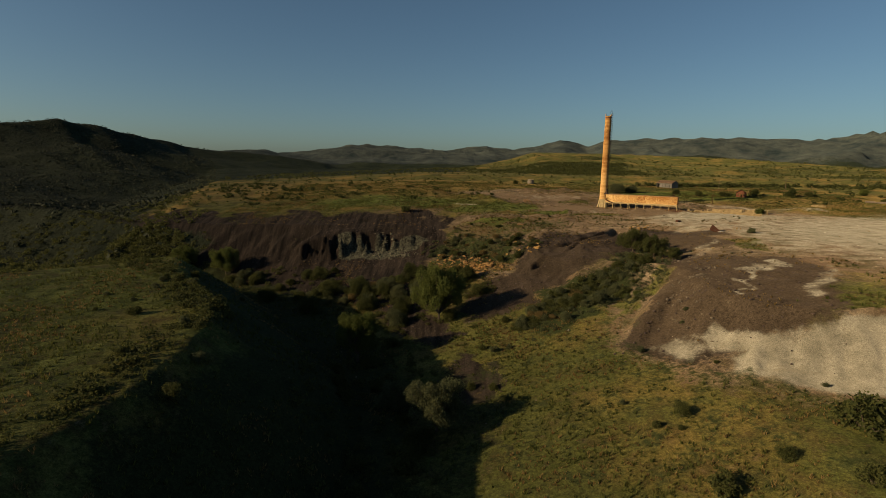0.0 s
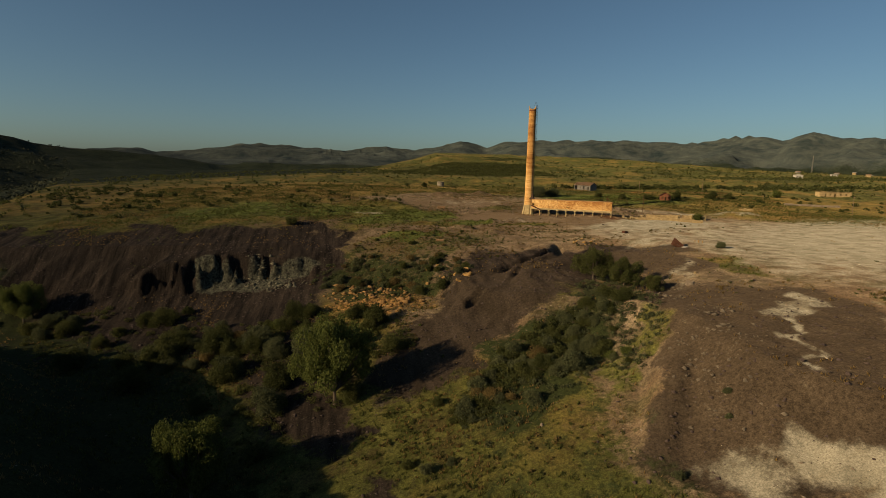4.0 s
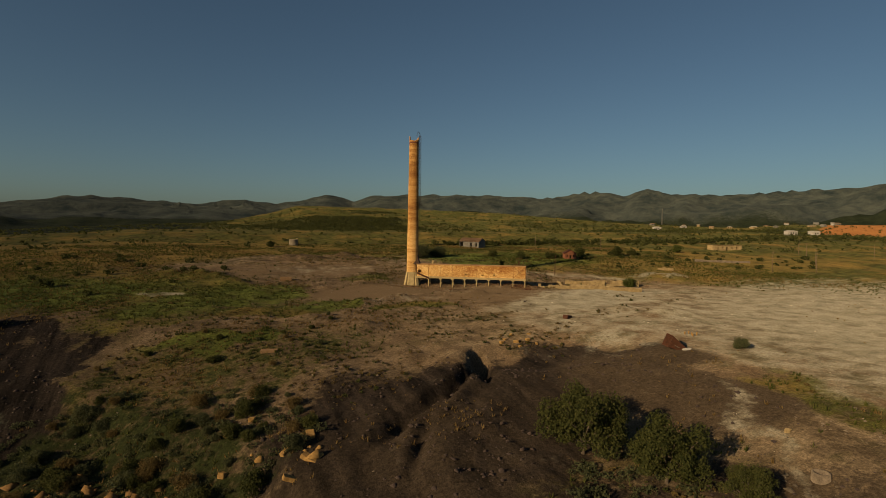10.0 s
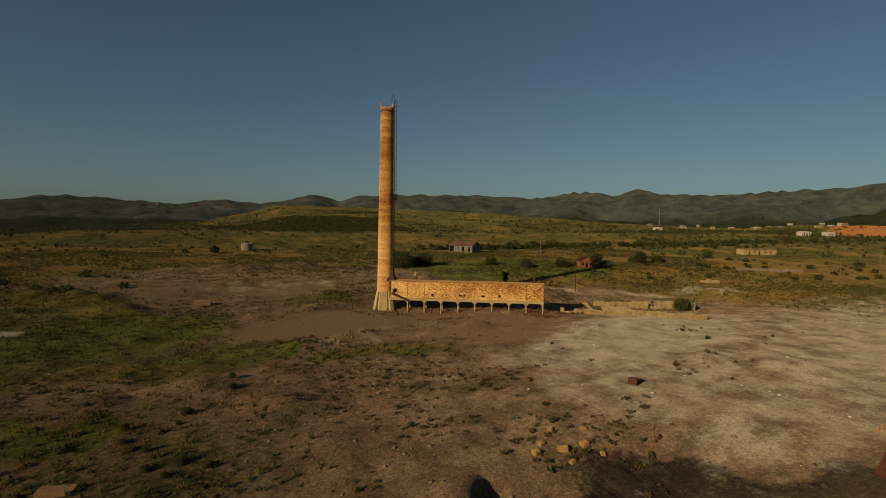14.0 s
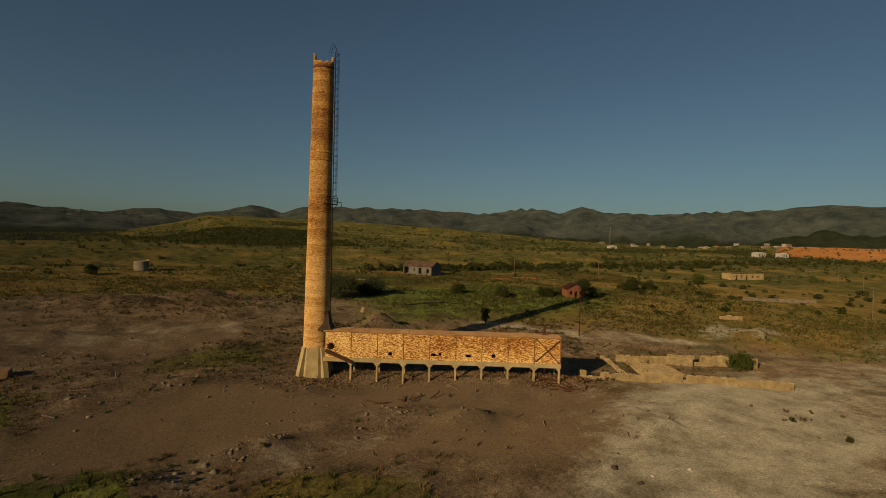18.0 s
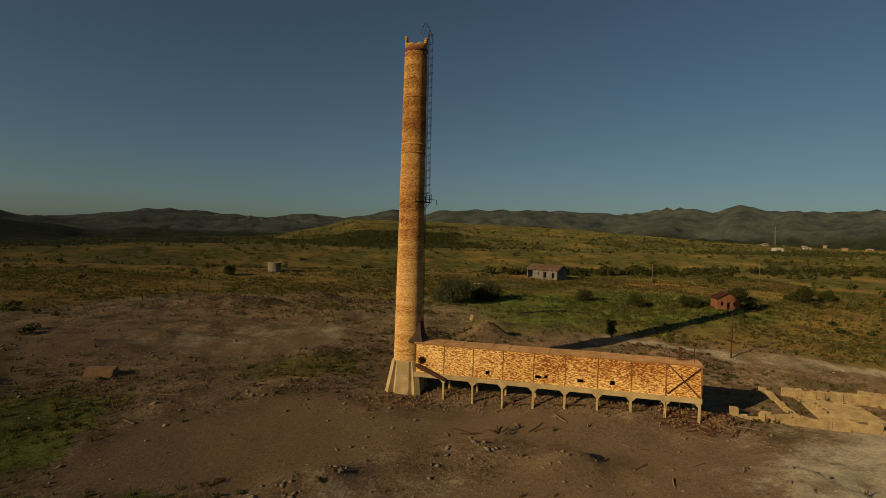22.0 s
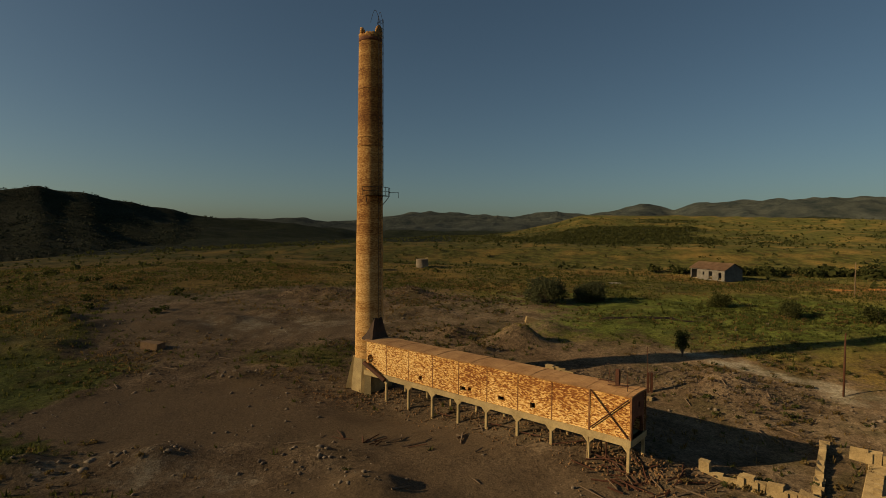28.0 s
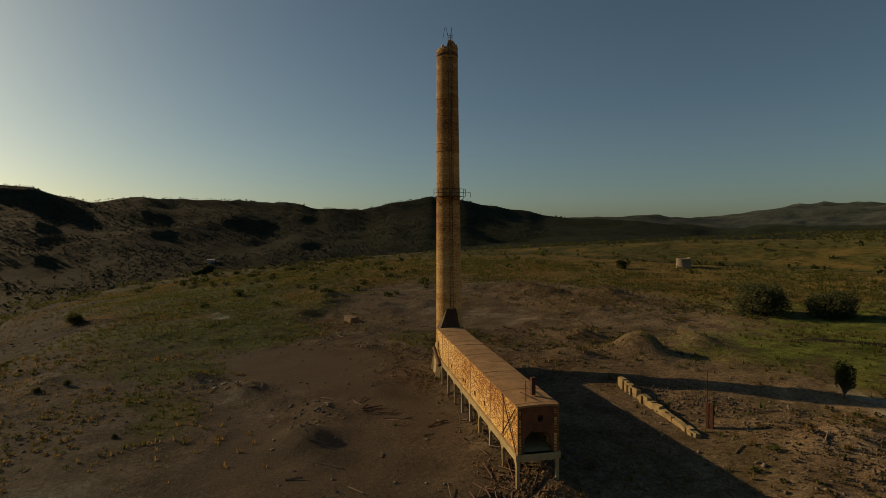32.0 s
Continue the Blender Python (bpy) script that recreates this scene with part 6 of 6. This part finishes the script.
tagged(crate("white sheet lying on the grass", 134.5, 389.0, 12, 3.6, 1.6, 0.3, 0, WHITE, "white_sheet", "sheet"))


def pole(x, y, h, label, arm=True, thick_=0.26, lean=0.0, wood=WOOD):
    ob = thing("utility_pole", label, "pole", Matrix.Translation((x, y, z_at(x, y))) @ Matrix.Rotation(radians(lean), 4, "Y"), "poles")
    bm = bmesh.new()
    rings(bm, [(thick_ / 2, -0.6), (thick_ / 2, h * 0.5), (thick_ * 0.36, h)], 8)
    part("shaft", bm, wood, ob)
    if arm:
        part("crossarm", one(bar, (-0.9, 0, h - 0.5), (0.9, 0, h - 0.5), 0.14), WOOD, ob)
        for u in (-0.8, 0.8):
            bm = bmesh.new()
            rings(bm, [(0.05, h - 0.44), (0.07, h - 0.3), (0.03, h - 0.22)], 6)
            bmesh.ops.translate(bm, vec=(u, 0, 0), verts=bm.verts[:])
            part("insulator", bm, IRON, ob)


pole(150.1, 299.3, 8.2, "rust-brown bare pole on bare ground", False, wood=RUST)
pole(190.0, 372.0, 8.5, "grey utility pole by the meadow", False)
for x_, y_ in ((258, 283), (275, 274), (308, 294), (330, 312), (352, 330), (372, 300), (236, 372)):
    pole(x_, y_, 9.5, "grey wooden utility pole with a crossarm")


def concrete_ring():
    x, y = 76.9, 156.2
    ob = thing("concrete_ring", "round concrete well ring on brown ground", "well ring", Matrix.Translation((x, y, z_at(x, y))))
    bm = bmesh.new()
    rings(bm, [(0.8, -0.4), (0.85, 0.1), (0.8, 0.75), (0.62, 0.75), (0.6, 0.1)], 20, True)
    part("ring_wall", bm, STONE, ob)


concrete_ring()


def post_pair():
    ob = thing("steel_column", "pair of rusted steel columns standing in rubble", "column", Matrix.Translation((125.7, 296.6, z_at(125.7, 296.6))))
    for u in (-0.22, 0.22):
        bm = bmesh.new()
        box(bm, u - 0.14, u + 0.14, -0.14, 0.14, -0.4, 2.6)
        part("column_leg", bm, RUST, ob)
    part("thin_rod", one(bar, (-0.3, 0.1, 2.5), (-0.35, 0.1, 6.0), 0.07), RUST, ob)


post_pair()


def sticks(name, label, n, seed, spots, low, high, mat, category, group):
    rnd = random.Random(seed)
    for k in range(n):
        cx, cy, rx, ry = spots[k % len(spots)]
        x, y = cx + rnd.gauss(0, rx / 2), cy + rnd.gauss(0, ry / 2)
        l_, a = rnd.uniform(low, high), rnd.uniform(0, math.pi)
        b = (x + l_ * math.cos(a), y + l_ * math.sin(a))
        bm = one(bar, (0, 0, 0), (b[0] - x, b[1] - y, z_at(*b) - z_at(x, y) + rnd.uniform(0, 0.3)), rnd.uniform(0.09, 0.2))
        ob = part(name, bm, mat)
        ob.location = (x, y, z_at(x, y) + 0.06)
        tagged(ob, label, category, group)


sticks("plank", "weathered plank lying on bare ground", 60, 3, ((130, 300, 14, 8), (60, 353, 16, 4), (120, 272, 8, 4), (95, 275, 12, 5), (135, 283, 6, 5), (60, 300, 20, 12), (110, 262, 16, 8), (105, 280, 8, 4)), 0.8, 2.8, WOOD, "plank", "scattered planks")
sticks("bent_pipe", "rusted bent scrap pipe", 54, 4, ((119, 271, 3, 2), (122, 272.5, 4, 2), (80, 356, 8, 3), (93, 276, 4, 2), (120.5, 272, 3, 2), (117, 273.5, 3, 1.5)), 0.7, 2.6, RUST, "scrap", "scattered scrap")


def brick_rubble(name, label, n, seed, spots, mat):
    """Fallen bricks, in heaps."""
    rnd = np.random.RandomState(seed)
    k = rnd.randint(0, len(spots), n)
    sp = np.array(spots)[k]
    x, y = sp[:, 0] + rnd.normal(0, 0.5, n) * sp[:, 2], sp[:, 1] + rnd.normal(0, 0.5, n) * sp[:, 3]
    z = land(x, y) + np.abs(rnd.normal(0, 0.12, n)) * 1.2
    cube = np.array([(-1, -1, -1), (1, -1, -1), (1, 1, -1), (-1, 1, -1), (-1, -1, 1), (1, -1, 1), (1, 1, 1), (-1, 1, 1)], float) * np.array((0.13, 0.065, 0.045))
    q = rnd.normal(size=(n, 4))
    q /= np.linalg.norm(q, axis=1)[:, None]
    w, a, b, c = q.T
    rot = np.stack([1 - 2 * (b * b + c * c), 2 * (a * b - c * w), 2 * (a * c + b * w), 2 * (a * b + c * w), 1 - 2 * (a * a + c * c), 2 * (b * c - a * w), 2 * (a * c - b * w), 2 * (b * c + a * w), 1 - 2 * (a * a + b * b)], 1).reshape(n, 3, 3)
    v = np.einsum("nij,kj->nki", rot, cube) * rnd.uniform(0.4, 1.25, (n, 1, 1)) + np.stack([x, y, z], 1)[:, None]
    f = np.array([(0, 3, 2, 1), (4, 5, 6, 7), (0, 1, 5, 4), (1, 2, 6, 5), (2, 3, 7, 6), (3, 0, 4, 7)])
    return patchwork(name, label, "rubble", mat, v.reshape(-1, 3), (f[None] + 8 * np.arange(n)[:, None, None]).reshape(-1, 4))


def along_flue(us, v, ru, rv):
    out = []
    for u in us:
        p = AXIS @ Vector((u, v, 0))
        out.append((p.x, p.y, ru, rv))
    return out


brick_rubble("fallen_bricks", "orange and pale fallen bricks below the flue", 1300, 21, along_flue((36, 38, 39, 40, 41), -0.8, 4.5, 4.0) + along_flue(range(4, 38, 3), -0.3, 4.5, 3.6) + along_flue((0, 1, 2, 3), -4.0, 6, 3.5), plain("fallen_brick", (0.085, 0.047, 0.024), (0.3, 0.18, 0.085), 0.9, 0.9, 0, 0.01))
brick_rubble("scrap_rubble", "dark scrap and rubble heaps on the plateau", 2600, 22, ((57, 352, 16, 4), (66, 351, 8, 3), (80, 356, 8, 3), (92, 352, 10, 3), (130, 300, 14, 7), (140, 296, 8, 6), (122, 302, 8, 4), (45, 348, 9, 3), (52, 296, 10, 7)), plain("scrap_piece", (0.04, 0.03, 0.024), (0.17, 0.125, 0.09), 0.9, 0.9, 0, 0.01))


# ---- the town, the mast and the far houses ----


def far_house(x, y, turn, lx, ly, h, mat, roof, label):
    ob = thing("far_house", label, "house", Matrix.Translation((x, y, z_at(x, y))) @ Matrix.Rotation(radians(turn), 4, "Z"), "houses of the far town")
    bm = bmesh.new()
    box(bm, 0, lx, 0, ly, -3, h)
    part("outer_wall", bm, mat, ob)
    bm = bmesh.new()
    prism(bm, [(-0.4, h), (lx + 0.4, h), (lx + 0.4, h + 0.25), (lx / 2, h + 1.1), (-0.4, h + 0.25)], ly + 0.8, Matrix.Translation((0, -0.4, 0.01)))
    part("roof", bm, roof, ob)
    for u in np.arange(1.5, lx - 1.5, 3.0):
        bm = bmesh.new()
        box(bm, u, u + 1.2, -0.06, 0.1, h * 0.35, h * 0.75)
        part("window", bm, DARK, ob)


RT = random.Random(9)
for k in range(36):
    a, r = radians(RT.uniform(-66, -47)), RT.uniform(820, 1150)
    far_house(100 - r * math.sin(a), 240 + r * math.cos(a), RT.uniform(-60, 60), RT.uniform(5, 10), RT.uniform(4, 7), RT.uniform(2.4, 3.4), RT.choice((WHITE, PLASTER, PLASTER, RUIN)), RT.choice((WHITE, TIN, PLASTER)), "small pale house of the distant town")
for x_, y_, lx_ in ((640, 520, 10), (665, 508, 8), (-560, 480, 14), (620, 700, 9)):
    far_house(x_, y_, -20, lx_, 9, 4.5, WHITE, WHITE, "long white shed far off")


def mast():
    x, y = 815, 872
    ob = thing("lattice_mast", "thin lattice radio mast on the far rise", "mast", Matrix.Translation((x, y, z_at(x, y))))
    h, w = 34.0, 1.3
    for k in range(3):
        a = 2 * math.pi * k / 3
        part("leg", one(bar, (w * math.cos(a), w * math.sin(a), -1), (0.4 * w * math.cos(a), 0.4 * w * math.sin(a), h), 0.3), PLASTER, ob)
    for j in range(9):
        z, s = h * j / 9, 1 - 0.6 * j / 9
        bm = bmesh.new()
        for k in range(3):
            a, b = 2 * math.pi * k / 3, 2 * math.pi * (k + 1) / 3
            bar(bm, (w * s * math.cos(a), w * s * math.sin(a), z), (w * s * math.cos(b), w * s * math.sin(b), z + h / 9), 0.16)
        part("lattice", bm, PLASTER, ob)


mast()
